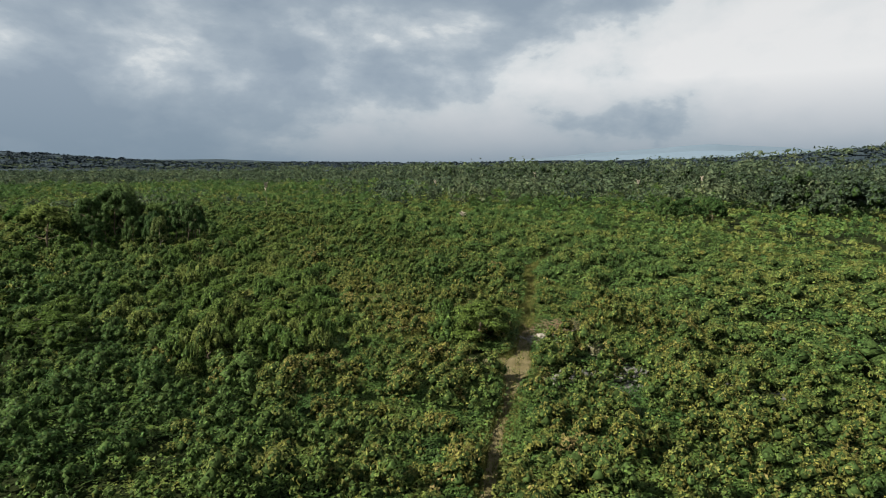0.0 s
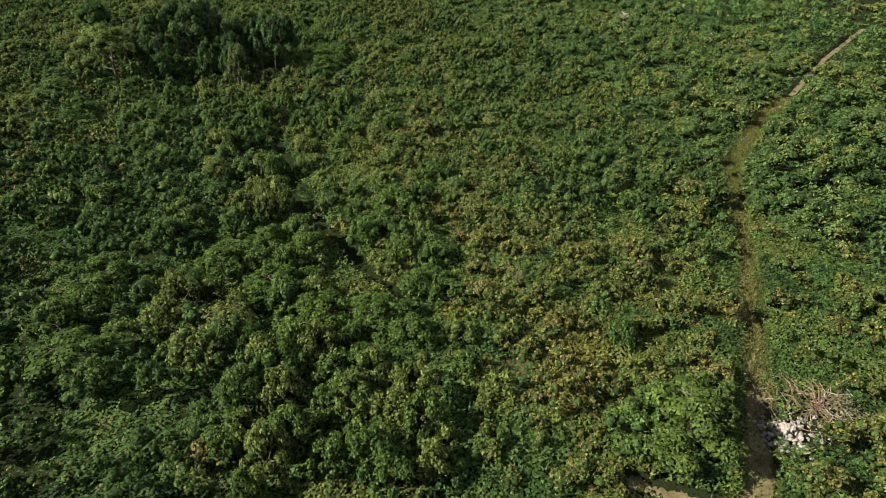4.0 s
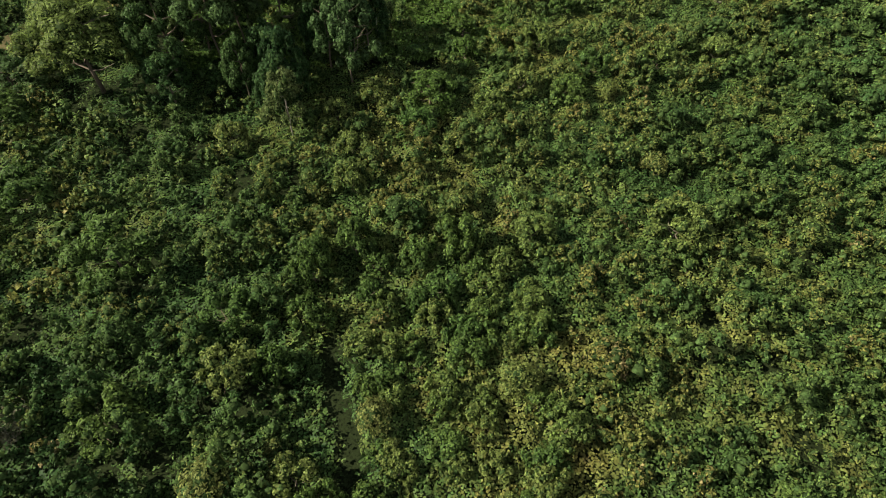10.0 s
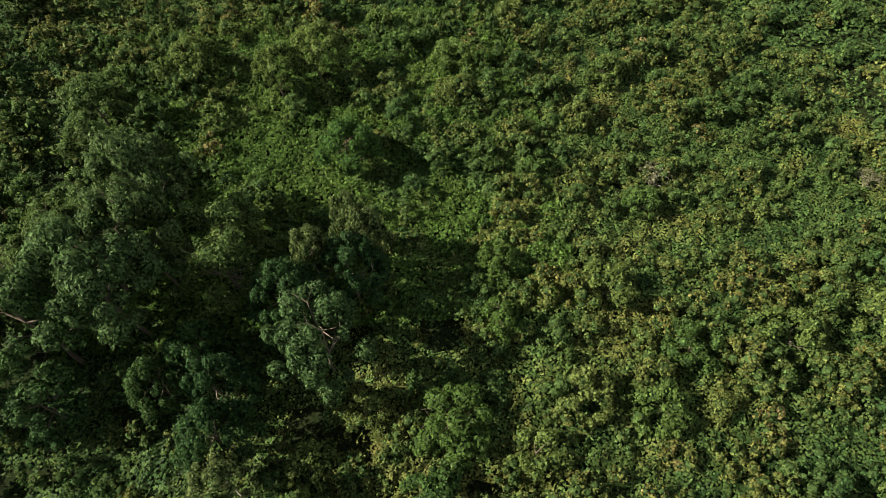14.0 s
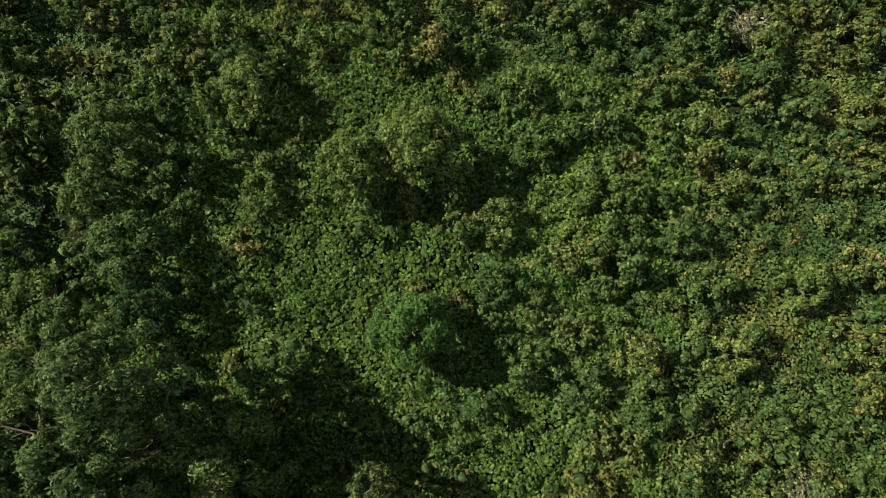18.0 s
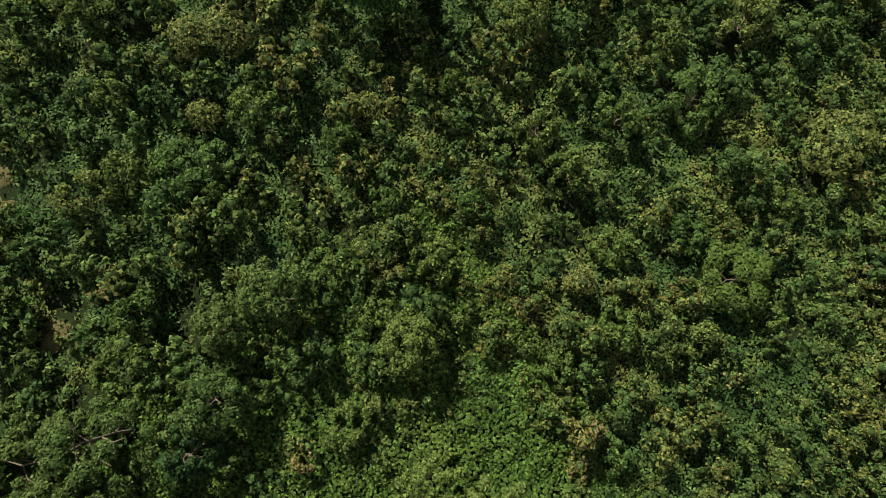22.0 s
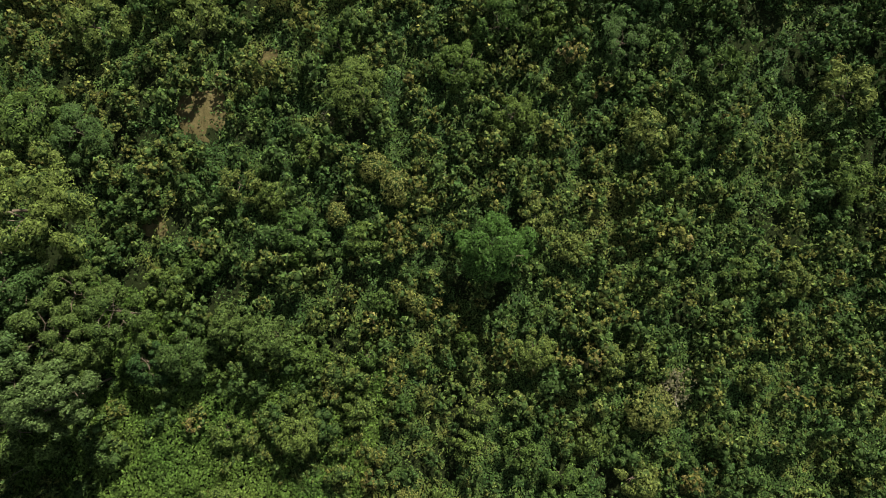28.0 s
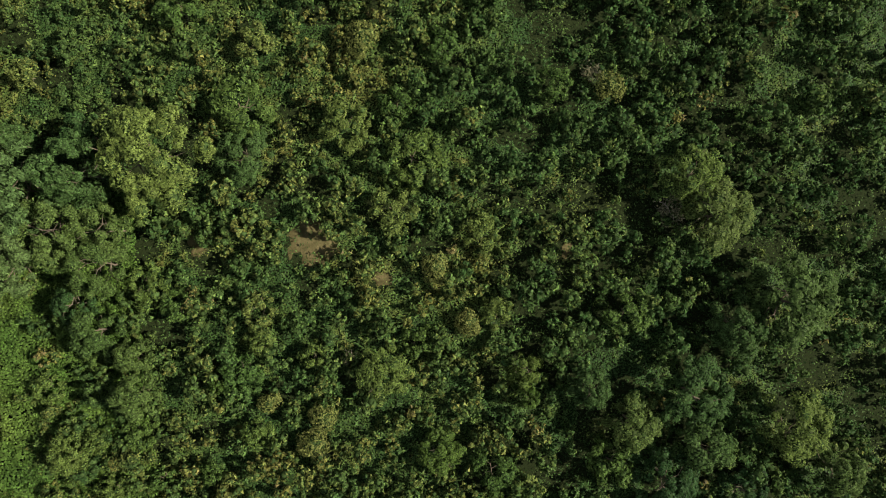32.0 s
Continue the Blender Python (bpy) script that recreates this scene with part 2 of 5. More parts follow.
M_ROCK = grain_material("weathered_grey_rock", [(0.3, (0.05, 0.05, 0.049)), (0.7, (0.13, 0.128, 0.122))], 2.0, 18, 0.5)
# litter coloured near black: shade of the gaps is in the base colour
M_GROUND = leaf_material("leaf_litter_painted_shade", [(0.0, (0.010, 0.016, 0.006)), (1.0, (0.019, 0.025, 0.009))], "object", 0.02, 0.9, fine=7.0, airy=1)
# hills and far mountain: distance haze painted in as blue base colour
M_HILL = grain_material("wooded_hillside_haze_tinted", [(0.36, (0.014, 0.022, 0.031)), (0.5, (0.020, 0.030, 0.039)), (0.64, (0.029, 0.041, 0.049))], 0.006, 0.06, 0.8, 0.95, 6)
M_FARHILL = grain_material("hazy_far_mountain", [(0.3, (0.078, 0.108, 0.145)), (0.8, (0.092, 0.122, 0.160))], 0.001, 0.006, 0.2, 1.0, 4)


# ---- tools for building ----
def mesh_from(name, verts, faces, mat, tint=None, tris=None):
    """A mesh from arrays of corners and of faces: equal-sided ones, and three-sided ones besides."""
    verts, faces = np.asarray(verts, np.float32), np.asarray(faces, np.int32)
    sides = np.full(len(faces), faces.shape[1])
    loops = faces.ravel()
    if tris is not None:
        sides, loops = np.r_[sides, np.full(len(tris), 3)], np.r_[loops, np.asarray(tris, np.int32).ravel()]
    me = bpy.data.meshes.new(name)
    me.vertices.add(len(verts))
    me.vertices.foreach_set("co", verts.ravel())
    me.loops.add(len(loops))
    me.loops.foreach_set("vertex_index", loops.astype(np.int32))
    me.polygons.add(len(sides))
    me.polygons.foreach_set("loop_start", (np.cumsum(sides) - sides).astype(np.int32))
    if tint is not None:
        a = me.attributes.new("tint", "FLOAT", "FACE")
        a.data.foreach_set("value", np.asarray(tint, np.float32))
    me.materials.append(mat)
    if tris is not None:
        me.materials.append(M_INNER_SHADE)
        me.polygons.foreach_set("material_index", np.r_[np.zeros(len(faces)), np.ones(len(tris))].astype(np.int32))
    me.update(calc_edges=True)
    return me


def part(name, bm, mat, parent, label=""):
    me = bpy.data.meshes.new(name)
    bm.to_mesh(me)
    bm.free()
    me.materials.append(mat)
    return child(name, me, parent, label)


def child(name, me, parent, label=""):
    ob = new(name, me)
    ob.parent = parent
    return tagged(ob, label)


def unit(v):
    return v / np.maximum(np.linalg.norm(v, axis=-1, keepdims=True), 1e-6)


def leaves(rng, places, normals, length, width):
    """Pointed three-cornered leaves: corners and faces."""
    n = len(places)
    t = unit(np.cross(normals, unit(rng.normal(size=(n, 3)))))
    b = np.cross(normals, t)
    le, wi = np.broadcast_to(length, n)[:, None], np.broadcast_to(width, n)[:, None] / 2
    v = np.stack([places - t * le * 0.4 - b * wi, places - t * le * 0.4 + b * wi, places + t * le * 0.6], 1)
    return v.reshape(-1, 3), np.arange(3 * n).reshape(-1, 3)


OCTA = np.array([(1, 0, 0), (0, 1, 0), (-1, 0, 0), (0, -1, 0), (0, 0, 1), (0, 0, -1)], float)
OCTA_FACES = np.array([(0, 1, 4), (1, 2, 4), (2, 3, 4), (3, 0, 4), (1, 0, 5), (2, 1, 5), (3, 2, 5), (0, 3, 5)])


def foliage(rng, centre, radius, height, count, leaf, lobes=6, spread=0.58, shell=0.48, low=-0.25, base=0.42, heart=0.0, even=0.42, wide=0.85, rise=0.62):
    """Leaves on lobed crowns. centre: feet of the plants; a crown is 2 radius wide and height high; heart: how far the
    inside, coloured dark as shade, fills the lobes.
    Returns corners, leaf faces, the faces of the hearts, the plant of each face and the hue of its lobe."""
    n = len(centre)
    az, up = rng.uniform(0, 2 * np.pi, (n, lobes)), rng.uniform(0.0, 1.0, (n, lobes)) ** 0.8
    out = np.sqrt(1 - up**2) * rng.uniform(0.75, 1.15, (n, lobes))
    size = 0.5 + 0.95 * rng.random((n, lobes)) ** 1.4
    lob = np.stack([centre[:, :1] + radius[:, None] * spread * out * np.cos(az), centre[:, 1:2] + radius[:, None] * spread * out * np.sin(az),
                    centre[:, 2:] + height[:, None] * (base + (1 - base) * rise * up)], -1)
    axes = np.stack([radius[:, None] * shell * size, radius[:, None] * shell * size, np.minimum(height * (1 - base) * 0.5, radius * shell * 1.1)[:, None] * size], -1)
    who = np.repeat(np.arange(n), count)
    k = rng.integers(0, lobes, len(who))
    d = unit(rng.normal(size=(len(who), 3)))
    flip = (d[:, 2] < low) & (rng.random(len(who)) < 0.9)
    d[flip, 2] *= -1
    shade = rng.normal(0, 0.09, (n, lobes))[who, k]
    jig = rng.uniform(0.80, 1.12, len(who))[:, None]
    places = lob[who, k] + axes[who, k] * d * jig
    places[:, 2] = np.maximum(places[:, 2], centre[who, 2] + 0.08)
    normals = unit(unit(d / axes[who, k]) + np.array([0, 0, 0.25]) + even * rng.normal(size=d.shape))
    L = leaf[who] * rng.uniform(0.65, 1.35, len(who))
    v, f = leaves(rng, places, normals, L, L * wide)
    tris = None
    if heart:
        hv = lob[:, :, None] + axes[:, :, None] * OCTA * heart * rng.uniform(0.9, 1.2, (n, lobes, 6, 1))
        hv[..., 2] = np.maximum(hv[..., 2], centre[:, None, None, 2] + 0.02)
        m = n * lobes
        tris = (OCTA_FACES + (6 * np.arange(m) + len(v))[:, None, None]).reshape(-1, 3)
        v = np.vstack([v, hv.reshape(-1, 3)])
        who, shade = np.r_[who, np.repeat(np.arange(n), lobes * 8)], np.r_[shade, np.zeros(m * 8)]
    return v, f, tris, who, shade


def tube(bm, a, b, ra, rb, sides=6):
    """A tapered limb from a to b."""
    a, b = Vector(a), Vector(b)
    q = (b - a).to_track_quat("Z", "Y")
    rings = []
    for p, r in ((a, ra), (b, rb)):
        rings.append([bm.verts.new(p + q @ Vector((r * math.cos(2 * math.pi * k / sides), r * math.sin(2 * math.pi * k / sides), 0))) for k in range(sides)])
    for k in range(sides):
        bm.faces.new((rings[0][k], rings[0][(k + 1) % sides], rings[1][(k + 1) % sides], rings[1][k]))
    bm.faces.new(rings[1])
    bm.faces.new(rings[0][::-1])


def hash_noise(x, y, size, seed):
    """Smooth noise from 0 to 1 on the plan, with bumps of that size."""
    u, v = np.asarray(x, float) / size + seed * 17.13, np.asarray(y, float) / size - seed * 9.71
    i, j = np.floor(u), np.floor(v)
    fu, fv = u - i, v - j
    fu, fv = fu * fu * (3 - 2 * fu), fv * fv * (3 - 2 * fv)

    def h(a, b):
        s = np.sin(a * 127.1 + b * 311.7 + seed * 74.7) * 43758.5453
        return s - np.floor(s)
    return (h(i, j) * (1 - fu) + h(i + 1, j) * fu) * (1 - fv) + (h(i, j + 1) * (1 - fu) + h(i + 1, j + 1) * fu) * fv


# ---- the plan ----
FLIGHT = np.array([(10, 31), (13, 57), (16, 90), (20, 136), (21, 171), (15, 193), (3, 205), (-8, 212), (-16, 215), (-23, 216), (-39, 208), (-49, 200), (-52, 183)], float)
TRACK = np.array([(14, 23.5), (19.8, 30.8), (22.5, 34.3), (26, 38.8), (29.5, 42.6), (33, 46.9), (36.4, 51), (40, 54.9), (44.5, 60.5), (48.8, 66), (53.3, 72.2), (58.2, 78.2), (63.5, 85.6), (68, 92), (70.4, 95.8), (75, 100.4), (83.5, 107), (92, 114), (104.7, 121), (131, 139), (163, 158)], float)
FOOTPATH = np.array([(20, 82), (17.5, 88), (16.6, 91), (15.4, 95.6), (13.5, 101.2), (11.5, 106), (11.2, 109), (12.2, 113.5), (12.3, 119.5), (10.9, 123), (10.7, 128.5)], float)


def away(line, x, y):
    """Distance on the plan from a line of points."""
    p = np.stack([x, y], -1)
    best = np.full(np.shape(x), 1e9)
    for a, b in zip(line[:-1], line[1:]):
        d = b - a
        s = np.clip(((p - a) @ d) / (d @ d), 0, 1)
        best = np.minimum(best, np.linalg.norm(p - a - s[..., None] * d, axis=-1))
    return best


# x, y, crown radius, height
EMERALD_SPOTS = [
    (15.4, 188.3, 3.5, 7.6), (-30.1, 220.1, 4.8, 9.0),
]
GREY_SPOTS = [
    (-3.2, 171.8, 5.8, 16.0), (13.3, 166.5, 4.1, 13.5), (-0.7, 180.5, 4.4, 17.0), (-0.9, 176.1, 4.2, 16.0), (-90.7, 224.4, 5.8, 9.5),
]
DARK_SPOTS = [
    (-8.6, 169.7, 4.8, 14.0), (5.6, 163.8, 2.8, 10.0), (0.6, 164.9, 2.3, 9.0), (3.5, 167.2, 2.7, 9.5), (5.5, 160.4, 3.0, 9.5), (15.7, 173.2, 3.1, 10.5),
    (-4.8, 185.9, 2.6, 6.5), (-28.1, 168.9, 4.0, 5.0), (-88.8, 196.2, 3.9, 8.0), (-8.3, 164.5, 3.2, 7.0), (10.6, 170.4, 3.4, 11.0),
]
LIGHT_SPOTS = [
    (-18.0, 168.6, 7.0, 12.0), (8.1, 200.0, 3.0, 8.0), (12.4, 202.6, 3.6, 8.4), (-19.7, 228.3, 2.6, 5.0), (-94.5, 209.5, 4.8, 8.0), (-84.5, 176.7, 4.0, 8.0),
    (-2.3, 205.2, 2.9, 6.0), (-43.2, 198.2, 3.7, 5.0),
]
FEATHER_SPOTS = [
    (-5.9, 176.4, 4.8, 13.0), (-9.1, 181.2, 4.4, 9.0), (-10.6, 176.9, 3.9, 9.5), (4.7, 175.6, 5.2, 12.0),
]
PALE_SPOTS = [
    (15.5, 177.5, 2.0, 11.0), (12.5, 174.3, 2.2, 11.0), (17.0, 175.9, 2.4, 11.0), (6.2, 157.0, 2.7, 9.5),
]
GREEN_SPOTS = [
    (-11.7, 198.2, 3.2, 7.0), (-7.3, 189.7, 3.5, 7.0), (-11.7, 193.1, 2.6, 6.0), (-95.2, 193.5, 5.8, 9.5), (-77.8, 222.2, 4.6, 8.5),
    (-82.4, 204.4, 5.0, 7.0), (-74.4, 207.6, 3.8, 7.0), (-82.9, 211.4, 3.9, 7.0), (-77.9, 214.9, 4.3, 7.0), (-87.8, 217.8, 3.3, 6.0), (-80.1, 233.8, 4.2, 7.0),
    (-87.8, 233.5, 4.8, 7.0), (-100.1, 216.1, 3.5, 7.0), (-87.4, 182.0, 4.8, 7.0), (-69.5, 202.9, 2.7, 6.0), (-57.9, 227.1, 3.6, 5.0), (-65.5, 228.8, 3.6, 6.0),
]
LIME_SPOTS = [
    (22.8, 160.6, 3.6, 5.0), (28.1, 168.8, 2.2, 5.0), (28.5, 174.6, 2.3, 4.5), (-18.5, 220.2, 1.3, 4.0), (-21.6, 198.2, 1.3, 4.0), (-61.4, 199.9, 2.5, 6.5),
    (-61.5, 203.1, 1.8, 5.5), (-64.7, 222.3, 3.1, 6.5), (-49.6, 209.6, 3.3, 4.5), (-46.0, 217.6, 3.0, 4.5), (8.9, 230.4, 3.5, 4.0), (-8.9, 80.3, 4.3, 5.0),
    (8.0, 86.3, 3.3, 4.6), (12.0, 92.3, 2.9, 4.4), (11.9, 80.6, 3.3, 4.4), (3.0, 91.9, 3.1, 4.4), (16.6, 78.9, 3.3, 4.2), (19.5, 75.4, 2.5, 4.2),
    (-8.3, 94.7, 2.8, 4.2), (8.3, 95.6, 2.5, 4.0),
]
BUSH_SPOTS = [
    (-0.9, 86.9, 2.6, 4.5), (-1.9, 84.1, 2.4, 4.2), (8.6, 78.3, 2.1, 4.0), (0.7, 78.8, 2.6, 4.2), (-8.9, 89.5, 2.6, 4.2), (-11.8, 86.9, 2.6, 4.2),
    (-11.4, 111.8, 2.8, 4.0), (-1.4, 104.2, 2.7, 4.0), (-2.8, 100.6, 2.4, 4.0), (2.8, 125.8, 2.9, 4.5), (-6.2, 123.0, 3.6, 4.5), (6.3, 125.9, 1.9, 4.4),
    (12.8, 147.3, 2.4, 4.0), (27.7, 203.3, 3.1, 3.6), (22.0, 206.1, 2.9, 3.6), (19.6, 210.9, 2.3, 3.5), (35.7, 210.2, 2.6, 3.4), (26.3, 197.7, 2.3, 3.2),
]
BUSH2_SPOTS = [
    (-8.1, 230.2, 2.5, 4.0), (-5.9, 236.5, 3.3, 4.0), (-10.9, 203.3, 2.7, 4.0), (-5.2, 203.8, 2.4, 4.0), (-8.3, 215.7, 1.7, 3.6), (-21.2, 237.5, 2.3, 4.0),
    (-17.2, 187.4, 2.6, 4.0), (-11.0, 223.9, 2.2, 4.0), (-6.7, 224.0, 2.2, 4.0), (-27.6, 192.9, 2.4, 3.5), (-13.8, 184.5, 3.3, 4.0), (-28.0, 162.5, 4.9, 4.5),
    (-41.4, 165.8, 3.9, 4.5), (-49.6, 171.1, 4.6, 4.5), (-46.4, 177.6, 3.7, 4.0), (-24.8, 196.9, 3.5, 4.0), (-56.8, 217.6, 2.4, 4.5),
]
YELLOW_SPOTS = [
    (26.0, 122.5, 2.1, 3.4), (14.2, 120.5, 1.8, 3.6), (2.0, 117.2, 2.3, 3.4), (4.6, 244.5, 3.6, 3.6), (-17.1, 243.8, 3.5, 4.0), (-20.8, 212.9, 1.6, 3.0),
    (-28.0, 200.9, 1.8, 3.2), (-33.3, 206.9, 2.6, 3.6), (1.7, 219.4, 1.7, 3.0), (3.4, 82.1, 2.9, 3.4), (-34.7, 203.7, 2.3, 3.2), (-51.3, 185.5, 2.4, 3.2),
    (-54.9, 193.0, 2.2, 3.2),
]
# x, y, radius
BUSHES_A = [
    (-5.9, 193.1, 2.0), (-1.4, 208.3, 1.8), (-6.6, 210.4, 2.6), (6.8, 219.6, 2.3), (12.9, 230.8, 1.8), (10.9, 224.9, 2.2), (1.1, 223.6, 2.3), (3.5, 229.3, 2.2),
    (5.9, 237.9, 1.9), (-19.6, 209.4, 2.3), (-1.2, 237.9, 1.6), (-13.1, 209.8, 2.1), (15.1, 213.7, 1.9), (6.4, 213.8, 2.0), (-34.6, 224.0, 3.0), (-32.7, 228.4, 2.7),
    (-45.5, 237.7, 2.7), (-48.9, 233.7, 3.9), (-59.9, 240.3, 2.7), (-37.1, 255.2, 3.0), (-35.9, 249.3, 2.7), (-26.2, 204.8, 2.8), (-27.6, 188.8, 3.0), (-8.9, 244.4, 3.3),
    (-60.9, 254.7, 4.1), (-47.8, 194.8, 2.9), (-57.4, 181.5, 3.3), (-50.9, 258.2, 3.6), (-24.5, 254.5, 2.2), (-11.5, 238.0, 2.3), (-23.0, 240.7, 2.6), (-34.3, 195.6, 2.3),
]
BUSHES_B = [
    (-75.5, 193.5, 4.0), (-68.7, 163.3, 3.2), (-56.3, 212.0, 3.7), (-58.5, 192.2, 2.9), (-71.6, 213.0, 4.0), (-48.1, 163.6, 2.9), (-30.6, 154.3, 3.2), (-54.5, 156.9, 3.2),
    (0.9, 196.7, 2.6), (12.7, 198.9, 1.7), (30.7, 202.6, 1.7), (39.8, 191.9, 2.3), (5.7, 180.6, 1.6), (43.8, 180.1, 2.5), (34.5, 186.0, 2.2), (45.0, 198.7, 2.8),
    (34.0, 161.4, 3.0), (29.2, 157.6, 2.9), (20.7, 154.8, 3.2), (39.8, 159.8, 3.0), (52.4, 165.0, 3.3), (11.4, 158.3, 2.8), (38.0, 171.0, 3.4), (15.9, 162.2, 2.5),
    (13.3, 152.4, 2.6), (-0.3, 155.6, 2.5), (44.0, 164.8, 2.9), (61.5, 165.7, 3.4), (-9.3, 139.2, 4.9), (1.8, 131.5, 3.2), (29.0, 118.4, 2.5), (30.3, 137.5, 3.0),
]
BUSHES_C = [
    (44.9, 136.8, 3.8), (13.6, 114.8, 1.6), (8.2, 116.5, 2.6), (-21.2, 149.1, 3.8), (43.2, 110.1, 2.7), (31.4, 107.2, 2.7), (-1.1, 90.9, 2.1), (37.7, 70.1, 2.0),
    (23.4, 99.0, 3.4), (-4.0, 90.3, 2.0), (-5.7, 83.2, 2.2), (25.0, 87.1, 2.5),
]
YELLOW = [
    (32.5, 96.1, 2.0), (44.5, 159.5, 1.5), (-76.0, 164.0, 2.5), (45.4, 145.8, 1.8), (38.6, 206.1, 1.7), (-44.5, 155.2, 2.9),
]
WITHERED = [
    (32.4, 81.4, 1.3), (-13.5, 124.2, 1.4), (67.7, 180.7, 1.4), (-13.4, 122.6, 1.2), (-36.0, 212.2, 1.0), (-20.4, 245.6, 2.8), (38.3, 220.8, 2.5), (-82.5, 180.8, 2.5),
    (-74.0, 162.2, 1.8), (-33.8, 211.6, 1.2), (46.3, 183.6, 1.9), (-38.9, 196.3, 1.2),
]
GAPS_A = [
    (22.8, 169.0, 2.8), (22.2, 174.3, 2.1), (1.2, 149.7, 3.8), (5.6, 148.6, 2.1), (-12.8, 169.6, 3.1), (-2.7, 163.9, 3.4), (10.9, 161.6, 2.6), (48.7, 145.3, 1.5),
    (47.8, 137.7, 1.4), (31.5, 146.7, 1.4), (23.9, 151.6, 1.2), (14.5, 160.0, 2.4), (11.5, 179.6, 2.8), (16.9, 179.5, 2.8), (5.8, 180.5, 2.4), (-1.4, 184.3, 2.2),
    (-3.7, 191.5, 2.1), (-0.5, 207.5, 2.0), (33.8, 201.0, 1.4), (16.1, 206.8, 1.8), (14.3, 199.0, 1.9), (20.6, 187.8, 2.1), (-24.7, 221.8, 2.9), (-24.8, 218.7, 2.3),
    (-12.6, 179.4, 3.5), (-7.3, 242.5, 3.1), (-8.5, 203.8, 1.6), (-6.4, 192.9, 2.1), (-39.9, 183.5, 1.6), (3.0, 184.9, 4.0), (-65.8, 242.5, 5.0), (-55.4, 260.9, 3.5),
]
GAPS_B = [
    (-32.5, 171.0, 2.6), (-100.7, 203.0, 5.5), (-72.7, 180.2, 3.3), (-77.7, 180.4, 3.6), (-90.6, 186.6, 4.0), (-73.5, 221.1, 3.4), (-108.3, 181.8, 5.6), (-106.7, 208.3, 4.6),
    (-75.7, 188.4, 2.8), (-98.4, 231.6, 3.8), (-53.5, 214.7, 2.2), (-83.1, 194.3, 2.4), (-56.9, 200.8, 2.0), (-61.8, 213.7, 2.2), (-30.2, 175.3, 1.9), (-7.2, 85.6, 2.3),
    (-4.6, 82.3, 2.0), (3.8, 95.9, 1.5), (28.2, 86.3, 1.7), (0.2, 100.9, 2.2), (-5.5, 99.3, 2.2), (-3.1, 156.0, 3.9), (-14.9, 119.1, 1.6), (-2.3, 119.6, 2.1),
    (44.1, 127.0, 1.7), (48.7, 126.5, 1.6), (28.3, 84.4, 1.0), (-4.8, 86.0, 1.7), (-13.9, 85.0, 1.7), (47.4, 122.2, 1.1), (43.2, 123.6, 1.1), (-21.3, 182.3, 2.5),
]
GAPS_C = [
    (-8.3, 160.8, 1.9), (16.2, 204.8, 1.6), (-5.7, 195.9, 2.0), (-3.6, 194.2, 1.6), (33.4, 202.4, 0.8), (-2.5, 211.6, 1.0), (-27.5, 172.7, 2.0), (-46.5, 263.5, 1.9),
    (-91.6, 171.0, 3.7), (-58.9, 175.4, 1.9),
]
BARE = [
    (-34.9, 181.0, 3.7), (-69.1, 184.9, 1.1), (-19.9, 179.7, 1.5), (-44.1, 186.7, 1.2), (27.1, 70.3, 1.8), (66.6, 89.6, 1.4), (35.6, 42.3, 1.4),
]
CREEPERS = [
    (6.0, 193.1, 3.6), (2.8, 190.9, 2.9), (12.0, 194.4, 3.3), (8.7, 188.4, 3.3), (12.8, 185.2, 2.5), (24.2, 183.3, 3.0), (24.1, 179.4, 2.8), (-0.3, 194.7, 2.0),
    (3.5, 195.1, 2.5), (17.2, 194.6, 2.8), (6.2, 201.0, 3.5), (-1.6, 190.3, 2.4), (26.4, 181.7, 3.1), (11.4, 205.0, 6.5),
]
STRAW = [
    (24.4, 120.3, 6.5), (33.7, 101.1, 3.6), (33.3, 83.6, 3.0), (35.4, 81.6, 2.5), (24.0, 78.9, 2.7), (30.9, 75.8, 2.3), (48.2, 71.8, 3.2), (24.8, 113.8, 4.8),
    (31.1, 124.3, 3.4), (19.1, 120.5, 2.6), (33.3, 98.9, 2.2), (-14.8, 125.6, 1.7), (-20.6, 132.9, 2.2), (-21.1, 212.9, 2.2), (-43.0, 186.3, 3.8), (-51.5, 189.3, 3.0),
    (-58.4, 185.4, 3.8), (-41.7, 158.7, 6.6), (-20.6, 179.9, 3.3), (22.3, 235.9, 6.1), (45.1, 219.3, 6.8), (44.2, 195.3, 3.2), (69.8, 188.2, 4.6), (46.1, 159.3, 3.2),
    (24.5, 118.3, 4.2), (28.4, 116.0, 3.7), (47.9, 75.5, 6.7), (33.2, 67.8, 6.1),
]
BUSHES = BUSHES_A + BUSHES_B + BUSHES_C
GAPS = GAPS_A + GAPS_B + GAPS_C + [(-35.1, 172.9, 3.0)]
RUBBLE = (44.6, 57.0)
ROCKS = [(39.9, 45.6, 2.6), (46.0, 43.2, 2.4), (51.2, 36.6, 2.0), (53.0, 32.2, 2.0), (42.4, 40.6, 1.8), (36.3, 45.6, 1.4)]
CLEARING = (36.0, 50.5)
SPUR = np.array([(37.3, 52.2), (35.5, 53.3), (33.9, 54.4), (32.4, 55.8), (31, 57.2)], float)


def track_half(x, y):
    """Half the width of the bare track: broad at the clearing, overgrown further on."""
    c = np.exp(-((x - CLEARING[0]) ** 2 + (y - CLEARING[1]) ** 2) / 12)
    return 0.85 * (1 - 0.4 * np.clip((y - 75) / 25, 0, 1)) * (1 - 0.35 * np.clip((48 - y) / 4, 0, 1)) + 1.0 * c


